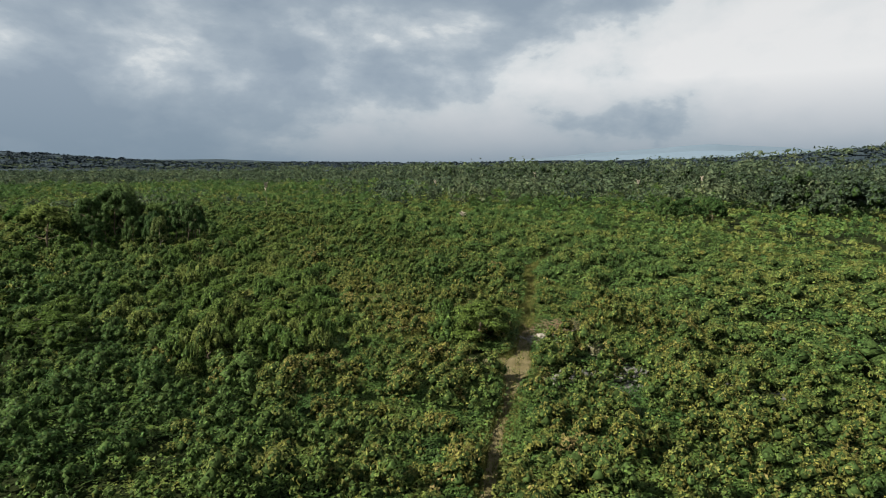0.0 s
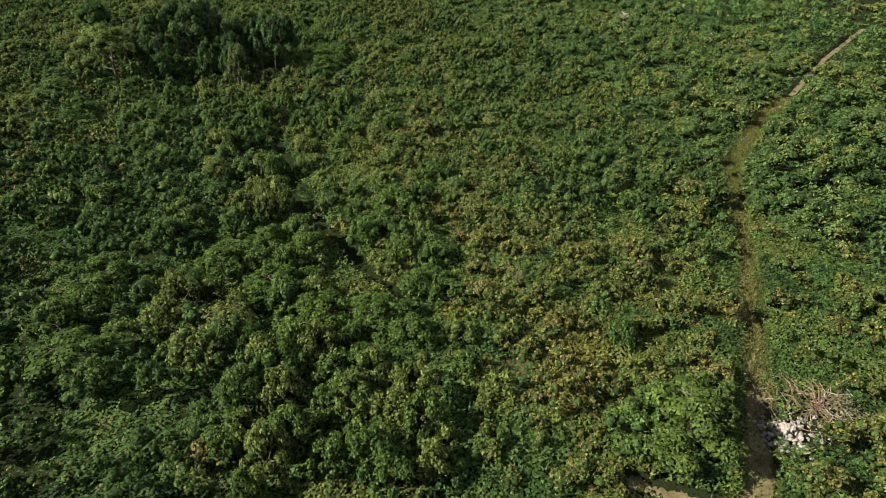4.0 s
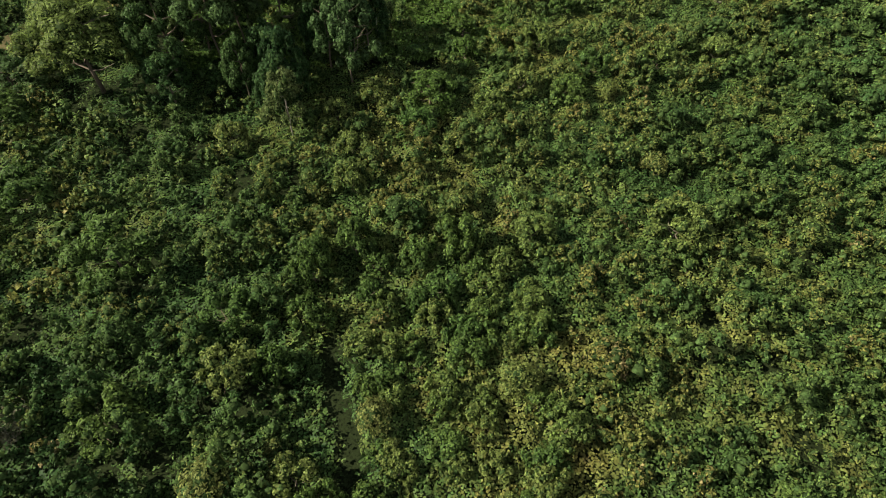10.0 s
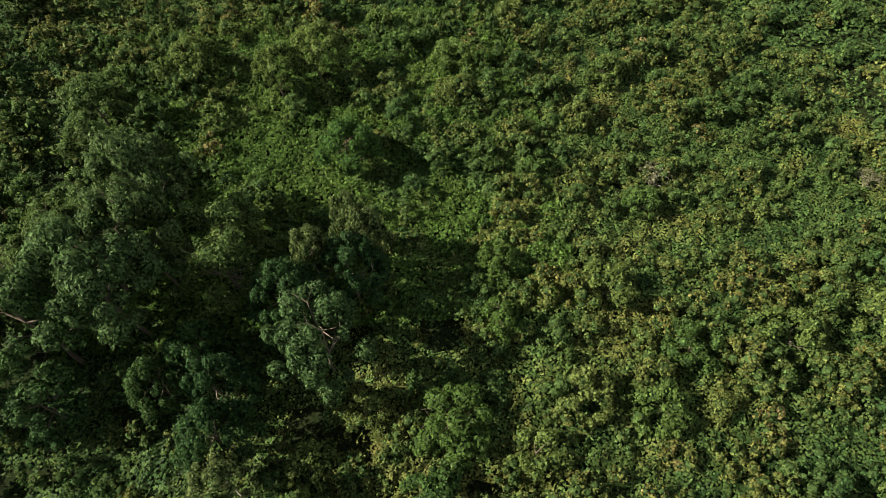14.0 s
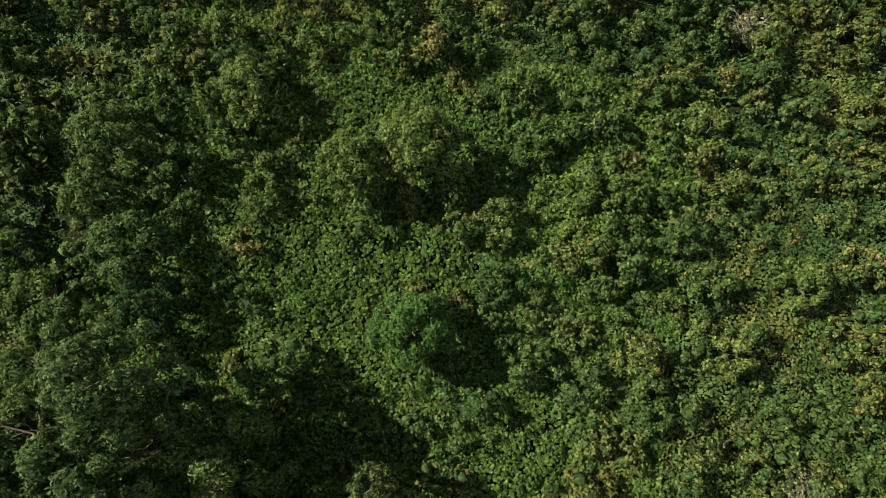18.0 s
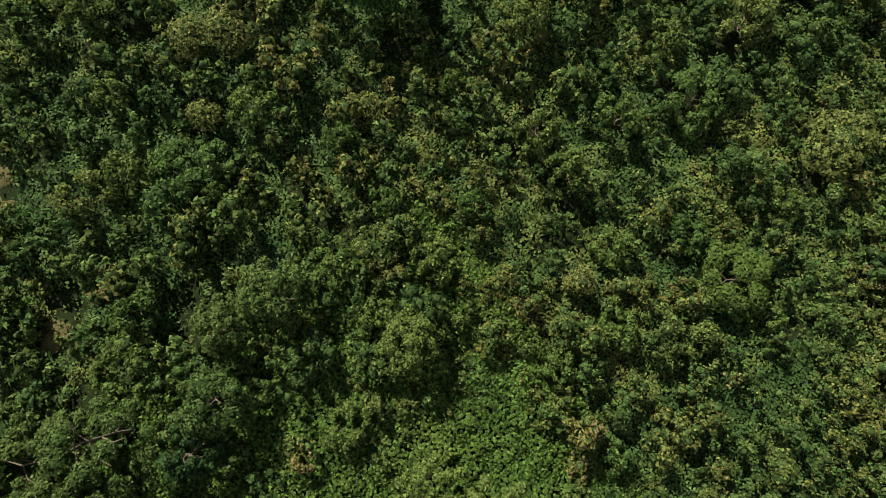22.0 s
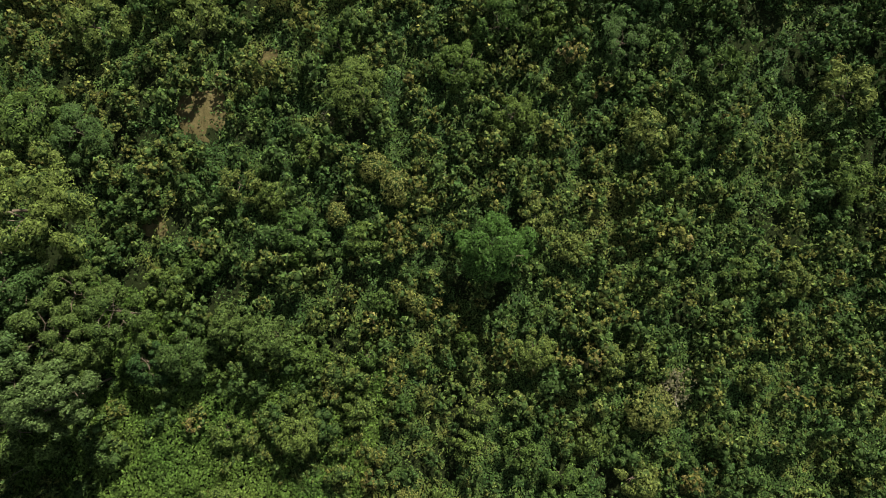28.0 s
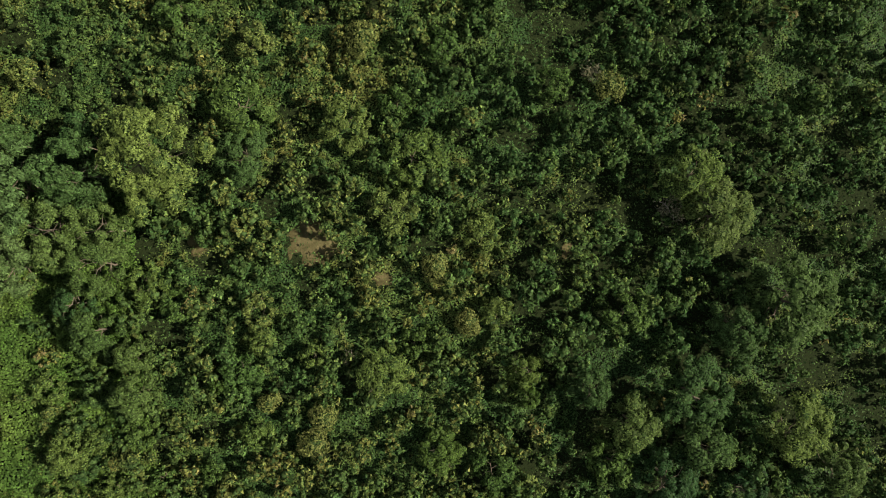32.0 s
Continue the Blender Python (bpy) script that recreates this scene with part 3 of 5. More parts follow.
def inside(spots, x, y, grow=1.0):
    """1 at the heart of the nearest spot, 0 at its rim and beyond."""
    best = np.zeros(np.shape(x))
    for a, b, r in spots:
        best = np.maximum(best, 1 - np.hypot(x - a, y - b) / (r * grow))
    return best


def scatter(rng, x0, x1, y0, y1, step):
    gx, gy = np.meshgrid(np.arange(x0, x1, step), np.arange(y0, y1, step))
    gx = gx + rng.uniform(-0.75, 0.75, gx.shape) * step
    gy = gy + rng.uniform(-0.75, 0.75, gy.shape) * step
    return gx.ravel(), gy.ravel()


def open_ground(x, y, r):
    """Where no shrub may stand: track, rubble, clearing, bare soil, gaps."""
    off = (away(TRACK, x, y) < track_half(x, y) + 0.1 + 0.65 * r) | (away(FOOTPATH, x, y) < 0.2 + 0.82 * r)
    off |= away(SPUR, x, y) < 1.0 - 0.6 * np.clip((y - 52.3) / 5.0, 0, 1) + 0.6 * r
    off |= (np.hypot(x - RUBBLE[0], y - RUBBLE[1]) < 1.5 + 0.4 * r) | (np.hypot((x - RUBBLE[0] - 2.4) / 1.6, y - RUBBLE[1] - 1.2) < 2.2 + 0.35 * r)
    off |= inside(ROCKS, x, y) > 0.15
    off |= (inside(BARE, x, y) > 0.12) | (inside(GAPS, x, y) > 0.52)
    return off


def wild(x, y):
    """1 where the growth is tall, dark and full of gaps: west of the footpath and in the far west; 0 on the open side."""
    a = np.clip((10 - x) / 13, 0, 1) * np.clip((150 - y) / 20, 0.3, 1) * np.clip((184 - y) / 12, 0, 1)
    b = np.clip((-52 - x) / 14, 0, 1)
    return np.maximum(np.maximum(a, b), 0.3 * (x < 0))


def calm(x, y):
    """1 on the low even scrub east of the footpath, 0 beyond it."""
    return np.clip((x - 9) / 6, 0, 1) * np.clip((52 - x) / 16, 0.3, 1) * np.clip((204 - y) / 25, 0, 1) * np.clip((y - 55) / 15, 0, 1)


def reach(x):
    """How far from the line of flight the nearer scrub goes."""
    return np.where(x < -8, 70, 52)


def plant_tint(rng, x, y):
    t = 0.34 + 0.30 * (hash_noise(x, y, 21, 3) - 0.5) + 0.34 * (hash_noise(x, y, 6, 5) - 0.5) + rng.normal(0, 0.15, len(x))
    t += 0.22 * np.sqrt(inside(STRAW, x, y)) + 0.03 * (x > 22) + 0.10 * calm(x, y) - 0.25 * wild(x, y) + 0.13 * np.clip((-10 - x) / 10, 0, 1) * np.clip((x + 62) / 12, 0, 1)
    t += 0.17 * np.clip((95 - y) / 30, 0, 1) * np.clip((x - 2) / 10, 0, 1)
    odd = rng.random(len(x))
    t = np.where(odd < 0.02, 0.88, np.minimum(t, 0.8))
    return np.clip(t, 0.02, 0.98)


# ---- ground ----
def hill(x, y):
    """Height of the low ridges at the edge of the plain."""
    brg, far = np.degrees(np.arctan2(x, y)), np.hypot(x, y)
    bump = lambda c, w: np.exp(-((brg - c) / w) ** 2)
    up = lambda a, b: np.clip((far - a) / (b - a), 0, 1) ** 2 * (3 - 2 * np.clip((far - a) / (b - a), 0, 1))
    rough = 0.75 + 0.5 * hash_noise(x, y, 330, 8)
    return 105 * bump(76, 20) * up(1300, 2700) * rough + 34 * bump(-22, 24) * up(1500, 2700) * rough + 42 * up(2000, 3500) * rough * hash_noise(x, y, 800, 4)


def build_ground():
    rings = np.r_[np.arange(0, 320, 8.0), np.geomspace(330, 4600, 34)]
    n = 144
    az = np.arange(n) * 2 * np.pi / n
    X, Y = 5 + rings[:, None] * np.sin(az), 120 + rings[:, None] * np.cos(az)
    Z = 0.5 * (hash_noise(X, Y, 30, 1) - 0.5) * np.clip(rings / 60, 0, 1)[:, None] - 0.05
    Z = Z * (away(TRACK, X, Y) > 8) * (away(FLIGHT, X, Y) > 60)
    Z = Z + hill(X, Y)
    v = np.stack([X, Y, Z], -1)[1:].reshape(-1, 3)
    v = np.vstack([v, [(5, 120, -0.05)]])
    m = len(rings) - 1
    i, j = np.meshgrid(np.arange(m - 1), np.arange(n), indexing="ij")
    q = np.stack([i * n + j, i * n + (j + 1) % n, (i + 1) * n + (j + 1) % n, (i + 1) * n + j], -1).reshape(-1, 4)
    me = bpy.data.meshes.new("ground")
    tri = [(len(v) - 1, (k + 1) % n, k) for k in range(n)]
    me.from_pydata(v.tolist(), [], q.tolist() + tri)
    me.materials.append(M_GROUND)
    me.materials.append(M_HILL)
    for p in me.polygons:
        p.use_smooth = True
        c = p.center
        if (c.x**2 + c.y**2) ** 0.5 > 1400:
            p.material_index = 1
    me.update()
    if me.polygons[0].normal.z < 0:
        me.flip_normals()
    return tagged(new("ground", me), "ground under the scrub, leaf litter darkened with painted shade, running to low wooded ridges", "ground", kind="structure")


build_ground()


def build_backdrop():
    """The mountain far behind the plain, its blue haze put into the colour."""
    n = 60
    brg = np.radians(np.linspace(18, 78, n))
    top = 150 * np.exp(-((np.degrees(brg) - 52) / 16) ** 2) + 30 * hash_noise(np.degrees(brg), 0 * brg, 6, 2) + 12 * hash_noise(np.degrees(brg), 0 * brg, 2, 7) - 22
    v, f = [], []
    for b, t in zip(brg, top):
        for r, z in ((4300, -15), (4450, t * 0.7), (4700, t)):
            v.append((r * math.sin(b), r * math.cos(b), z))
    for k in range(n - 1):
        for s in range(2):
            f.append((3 * k + s, 3 * k + 3 + s, 3 * k + 4 + s, 3 * k + 1 + s))
    me = bpy.data.meshes.new("backdrop")
    me.from_pydata(v, [], f)
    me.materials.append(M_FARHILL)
    tagged(new("backdrop", me), "mountain far behind the plain, with blue haze in its colour", "mountain", kind="structure")


build_backdrop()


def build_track(line, label, level):
    rng = np.random.default_rng(5)
    pts = []
    for a, b in zip(line[:-1], line[1:]):
        k = max(2, int(np.linalg.norm(b - a) / 0.7))
        pts += [a + (b - a) * s / k for s in range(k)]
    pts = np.array(pts)
    for _ in range(6):
        pts[1:-1] = (pts[:-2] + 2 * pts[1:-1] + pts[2:]) / 4
    d = unit(np.gradient(pts, axis=0))
    side = np.stack([-d[:, 1], d[:, 0]], 1)
    half = track_half(pts[:, 0], pts[:, 1])
    wl = half * (0.75 + 0.5 * hash_noise(pts[:, 0], pts[:, 1], 1.3, 6))
    wr = half * (0.75 + 0.5 * hash_noise(pts[:, 0], pts[:, 1], 1.1, 9))
    v, f = [], []
    cols = np.linspace(-1, 1, 7)
    for p, s, a, b in zip(pts, side, wl, wr):
        for c in cols:
            q = p + s * (a * c if c > 0 else b * c)
            v.append((q[0], q[1], level - 0.06 * (1 - abs(abs(c) - 0.45)) * (abs(c) < 0.9) * 0.3 + rng.uniform(0, 0.012)))
    for i in range(len(pts) - 1):
        for c in range(6):
            f.append((7 * i + c, 7 * i + c + 1, 7 * i + 8 + c, 7 * i + 7 + c)[::-1])
    me = mesh_from("dirt_track", v, f, M_DIRT)
    me.polygons.foreach_set("use_smooth", np.ones(len(me.polygons), bool))
    tagged(new("dirt_track", me), label, "dirt track", kind="structure")


build_track(TRACK, "narrow trodden dirt track winding through the scrub", 0.05)


def build_spur():
    """The bare place where a short spur leaves the track, fading into the weeds."""
    g = 0.22
    gx, gy = np.meshgrid(np.arange(27, 43, g), np.arange(44, 62, g), indexing="ij")
    rng = np.random.default_rng(77)
    gx, gy = gx + rng.uniform(-0.3, 0.3, gx.shape) * g, gy + rng.uniform(-0.3, 0.3, gy.shape) * g
    along = np.clip((gy - 52.3) / 5.0, 0, 1)
    near_spur = 1.25 - 0.9 * along - away(SPUR, gx, gy)
    near_track = track_half(gx, gy) + 0.05 - away(TRACK, gx, gy)
    deep = np.maximum(near_spur, near_track) + 0.9 * (hash_noise(gx, gy, 0.9, 81) - 0.5) + 0.35 * (hash_noise(gx, gy, 0.35, 82) - 0.5)
    deep *= np.clip((gy - 45) / 2, 0.2, 1)
    gz = np.where(deep > 0, 0.055 + 0.03 * (hash_noise(gx, gy, 0.5, 83) - 0.5), -0.06)
    n, m = gx.shape
    i, j = np.meshgrid(np.arange(n - 1), np.arange(m - 1), indexing="ij")
    hit = np.maximum(np.maximum(deep[:-1, :-1], deep[1:, :-1]), np.maximum(deep[:-1, 1:], deep[1:, 1:])) > 0
    q = np.stack([i * m + j, (i + 1) * m + j, (i + 1) * m + j + 1, i * m + j + 1], -1)[hit]
    me = mesh_from("dirt_track", np.stack([gx, gy, gz + 0.03], -1).reshape(-1, 3), q, M_DIRT)
    me.polygons.foreach_set("use_smooth", np.ones(len(me.polygons), bool))
    tagged(new("dirt_track", me), "pale bare dirt where a spur leaves the track", "dirt track", kind="structure")


build_spur()


def build_patches():
    for n, (x, y, r) in enumerate(BARE):
        rng = np.random.default_rng(40 + n)
        k = 26
        g = np.linspace(-1.5, 1.5, k) * r
        gx, gy = np.meshgrid(g, g, indexing="ij")
        gx, gy = gx + rng.normal(0, 0.02 * r, gx.shape), gy + rng.normal(0, 0.02 * r, gy.shape)
        rim = r * (0.42 + 1.0 * hash_noise(gx + x, gy + y, 0.8 * r, 50 + n) * (0.5 + 0.9 * hash_noise(gx + x, gy + y, 0.3 * r, 60 + n)))
        deep = 1 - np.hypot(gx, gy) / rim
        gz = 0.14 * np.clip(deep, 0, 1) + 0.12 * (hash_noise(gx, gy, 0.5, 70 + n) - 0.5) + 0.04
        gz = np.where(deep < 0.02, -0.08, gz)
        f = [(i * k + j, (i + 1) * k + j, (i + 1) * k + j + 1, i * k + j + 1) for i in range(k - 1) for j in range(k - 1) if deep[i:i + 2, j:j + 2].max() > 0]
        me = bpy.data.meshes.new("bare_soil")
        me.from_pydata(np.stack([gx, gy, gz], -1).reshape(-1, 3).tolist(), [], f)
        me.polygons.foreach_set("use_smooth", np.ones(len(f), bool))
        me.materials.append(M_SOIL)
        ob = new("bare_soil", me)
        ob.location = (x, y, 0.02)
        tagged(ob, "bare patch of reddish brown earth among the shrubs", "bare soil", "bare soil patches", "structure")


build_patches()


# ---- trees ----
def make_crown(name, seed, count, leaf, mat, lobes, tall=1.25, **kw):
    """A crown of unit radius, tall times as high."""
    rng = np.random.default_rng(seed)
    one = np.ones(1)
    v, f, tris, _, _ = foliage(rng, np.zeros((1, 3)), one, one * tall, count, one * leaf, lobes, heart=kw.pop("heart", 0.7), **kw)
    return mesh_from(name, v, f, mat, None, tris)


def mesh_of(name, bm, mat):
    me = bpy.data.meshes.new(name)
    bm.to_mesh(me)
    bm.free()
    me.materials.append(mat)
    return me


def make_trunk(seed, height, radius, mat, limbs=6, reach=0.6, name="trunk"):
    """A crooked tapered trunk with its limbs, for a plant of unit radius and height: the trunk's mesh and a list of the limbs'."""
    r = random.Random(seed)
    bm = bmesh.new()
    p, q = Vector((0, 0, -0.02)), Vector((0, 0, 0))
    steps = 5
    joints = []
    for k in range(steps):
        q = Vector((p.x + r.uniform(-0.06, 0.06), p.y + r.uniform(-0.06, 0.06), height * (k + 1) / steps))
        tube(bm, p, q, radius * (1 - 0.7 * k / steps), radius * (1 - 0.7 * (k + 1) / steps), 7)
        joints.append(q.copy())
        p = q
    stem, boughs = bm, []
    for k in range(limbs):
        if name == "trunk":
            bm = bmesh.new()
        a = joints[1 + k % (steps - 1)]
        an, le = 2.4 * k + r.uniform(-0.4, 0.4), reach * r.uniform(0.7, 1.1)
        m = a + Vector((math.cos(an) * le * 0.55, math.sin(an) * le * 0.55, 0.10))
        e = a + Vector((math.cos(an + 0.3) * le, math.sin(an + 0.3) * le, r.uniform(0.12, 0.26)))
        tube(bm, a, m, radius * 0.45, radius * 0.3, 5)
        tube(bm, m, e, radius * 0.3, radius * 0.1, 5)
        tube(bm, m, m + Vector((math.cos(an - 0.8) * le * 0.4, math.sin(an - 0.8) * le * 0.4, 0.12)), radius * 0.22, radius * 0.07, 4)
        if name == "trunk":
            boughs.append(mesh_of("limb", bm, mat))
    return mesh_of(name, stem, mat), boughs


def plant(name, crown, trunk, label, category, group, stem="trunk", tall=1.25):
    e = new(name)
    e["tall"] = tall
    child("crown", crown, e)
    bole = child(stem, trunk[0], e)
    for me in trunk[1]:
        child("limb", me, bole)
    return tagged(e, label, category, group)


def tree_kind(name, seed, count, leaf, mat, label, lobes=64, shell=0.165, spread=0.86, bole=0.045, bark=None, limbs=7, **kw):
    """A tree of unit radius, 2.1 high, with a crown of many small leafy heads."""
    return plant(name, make_crown("tree_crown", seed, count, leaf, mat, lobes, tall=2.1, shell=shell, spread=spread, base=kw.pop("base", 0.36), rise=0.86, heart=0.85, **kw), make_trunk(seed, 1.6, bole, bark or M_BARK, limbs), label, "tree", "trees above the scrub", tall=2.1)


KIND_DARK = [tree_kind("broadleaf_tree", 11, 9500, 0.070, M_DARK, "dense dark green broadleaf tree standing above the scrub"),
             tree_kind("broadleaf_tree", 16, 9000, 0.072, M_DARK, "dark green tree with a broken many-headed crown", 52, 0.18)]
KIND_GREY = [tree_kind("broadleaf_tree", 13, 9000, 0.066, M_GREY, "open-crowned grey-green tree with pale limbs showing between the leaves", 58, 0.15, 0.9, 0.03, None, 10),
             tree_kind("broadleaf_tree", 17, 8500, 0.066, M_GREY, "tall grey-green tree with a ragged crown and pale trunk", 50, 0.16, 0.88, 0.032, None, 10)]
KIND_GREEN = [tree_kind("broadleaf_tree", 12, 7000, 0.084, M_TREE, "green broadleaf tree with a lumpy crown", 56, 0.175),
              tree_kind("broadleaf_tree", 18, 6500, 0.088, M_TREE, "round-headed green tree among tall shrubs", 48, 0.19, 0.82)]
KIND_LIGHT = [tree_kind("broadleaf_tree", 15, 9500, 0.068, M_LIGHT, "large light green tree with a wide feathery crown", 70, 0.16, 0.88)]
KIND_FEATHER = [tree_kind("feathery_tree", 19, 6500, 0.11, M_TREE, "tree with long drooping green sprays of leaves", 40, 0.17, 0.9, 0.035, None, 10, wide=0.34, even=0.5),
                tree_kind("feathery_tree", 24, 6500, 0.11, M_TREE, "tree with long feathery fronds of fresh green leaves", 36, 0.18, 0.9, 0.035, None, 10, wide=0.34, even=0.5)]
KIND_LIME = [tree_kind("leafy_bush", 21, 4200, 0.115, M_LIME, "tall bright green large-leaved bush in the thicket", 40, 0.20, 0.80, base=0.14),
             tree_kind("leafy_bush", 22, 4200, 0.118, M_LIME, "dense bright green bush with a many-headed top", 36, 0.21, 0.80, base=0.12)]
KIND_EMERALD = [tree_kind("round_tree", 23, 8500, 0.085, M_EMERALD, "dense round fresh green tree standing out of lower growth", 40, 0.2, 0.74)]
BUSH_KINDS = [
    plant("bush", make_crown("bush_crown", 20 + k, (1500, 1350, 1600, 1300, 1500, 1550)[k], (0.12, 0.128, 0.116, 0.13, 0.122, 0.118)[k], M_SHRUB, (28, 32, 36, 26, 38, 30)[k], spread=0.80, shell=0.205, base=0.22, rise=0.84, heart=0.82), make_trunk(20 + k, 0.5, 0.035, M_BARK, 4, 0.5, "stem"),
          ("rounded leafy green bush in dense scrub", "broad green bush with several leafy heads", "thick-leaved green bush with a lumpy top", "low spreading bush with large leaves", "tangled green bush of many small heads", "upright leafy bush in the thicket")[k], "bush", "bushes in the scrub", "stem") for k in range(6)]
YELLOW_KIND = plant("yellowing_bush", make_crown("bush_crown", 31, 1100, 0.125, M_YELLOW, 7), make_trunk(31, 0.5, 0.03, M_BARK, 4, 0.5, "stem"), "yellowing feathery bush among green shrubs", "bush", "yellowing bushes", "stem")
DRY_KIND = plant("withered_bush", make_crown("bush_crown", 32, 420, 0.12, M_DRY, 8, heart=0), make_trunk(32, 0.85, 0.035, M_PALE, 12, 0.85, "stem"), "withered grey bush with bare twigs", "dead bush", "withered bushes", "stem")
used = set()
OLIVE_TREE = tree_kind("feathery_tree", 14, 6000, 0.07, M_OLIVE, "slender pale-trunked tree with a light olive feathery crown", 46, 0.17, 0.84, 0.03, M_PALE)


def put(kind, x, y, r, h, turn):
    m = pose(x, y, 0, 0, 0, turn) @ Matrix.Diagonal((r, r, h / kind["tall"], 1))
    if kind not in used:
        used.add(kind)
        kind.matrix_basis = m
        return kind
    ob = copy_thing(kind, m)
    ob.matrix_basis = m
    return ob


rand = random.Random(7)
for kinds, spots in ((KIND_DARK, DARK_SPOTS), (KIND_GREY, GREY_SPOTS), (KIND_GREEN, GREEN_SPOTS), (KIND_LIGHT, LIGHT_SPOTS), (KIND_FEATHER, FEATHER_SPOTS), ([OLIVE_TREE], PALE_SPOTS),
                     (KIND_LIME, LIME_SPOTS), (KIND_EMERALD, EMERALD_SPOTS), (BUSH_KINDS, BUSH_SPOTS + BUSH2_SPOTS), ([YELLOW_KIND], YELLOW_SPOTS)):
    for n, (x, y, r, h) in enumerate(spots):
        if kinds is KIND_GREEN and x < -60 and n % 3:
            kinds = KIND_GREEN + KIND_DARK * 2
        put(kinds[n % len(kinds)], x, y, r, h * rand.uniform(0.96, 1.04), rand.uniform(0, 360))
for x, y, r in ((178.0, 147.0, 5.6), (185.0, 141.5, 4.6), (172.0, 150.5, 4.2), (190.5, 148.0, 4.0)):
    put(KIND_DARK[0], x, y, r, 10.5, rand.uniform(0, 360))
for n, (x, y, r) in enumerate(BUSHES):
    put(BUSH_KINDS[n % 6], x, y, r * 0.92, 1.7 + 0.75 * r * rand.uniform(0.85, 1.15), rand.uniform(0, 360))
put(KIND_LIME[1], 36.2, 58.6, 4.3, 6.0, 40)
put(BUSH_KINDS[4], 33.4, 60.2, 3.0, 4.4, 10)
put(BUSH_KINDS[1], 39.6, 60.6, 2.6, 4.4, 200)
for x, y, r in YELLOW:
    put(YELLOW_KIND, x, y, r, 1.6 + 0.7 * r, rand.uniform(0, 360))
for x, y, r in WITHERED:
    put(DRY_KIND, x, y, r * 1.1, 1.6 + 0.5 * r, rand.uniform(0, 360))


# ---- the scrub ----
def cover(name, rng, x, y, r, h, count, leaf, label, tint=None, mat=None, **kw):
    c = np.stack([x, y, hill(x, y)], 1)
    v, f, tris, who, shade = foliage(rng, c, r, h, count, leaf, **kw)
    t = plant_tint(rng, x, y) if tint is None else tint
    ob = new(name, mesh_from(name, v, f, mat or M_COVER, np.clip(t[who] + shade, 0.02, 0.98), tris))
    return tagged(ob, label, "shrubs", kind="stuff")


TREES = [q[:3] for q in DARK_SPOTS + GREY_SPOTS + GREEN_SPOTS + LIGHT_SPOTS + FEATHER_SPOTS + PALE_SPOTS + EMERALD_SPOTS]
THINGS = TREES + [q[:3] for q in LIME_SPOTS + BUSH_SPOTS + BUSH2_SPOTS + YELLOW_SPOTS] + BUSHES + YELLOW


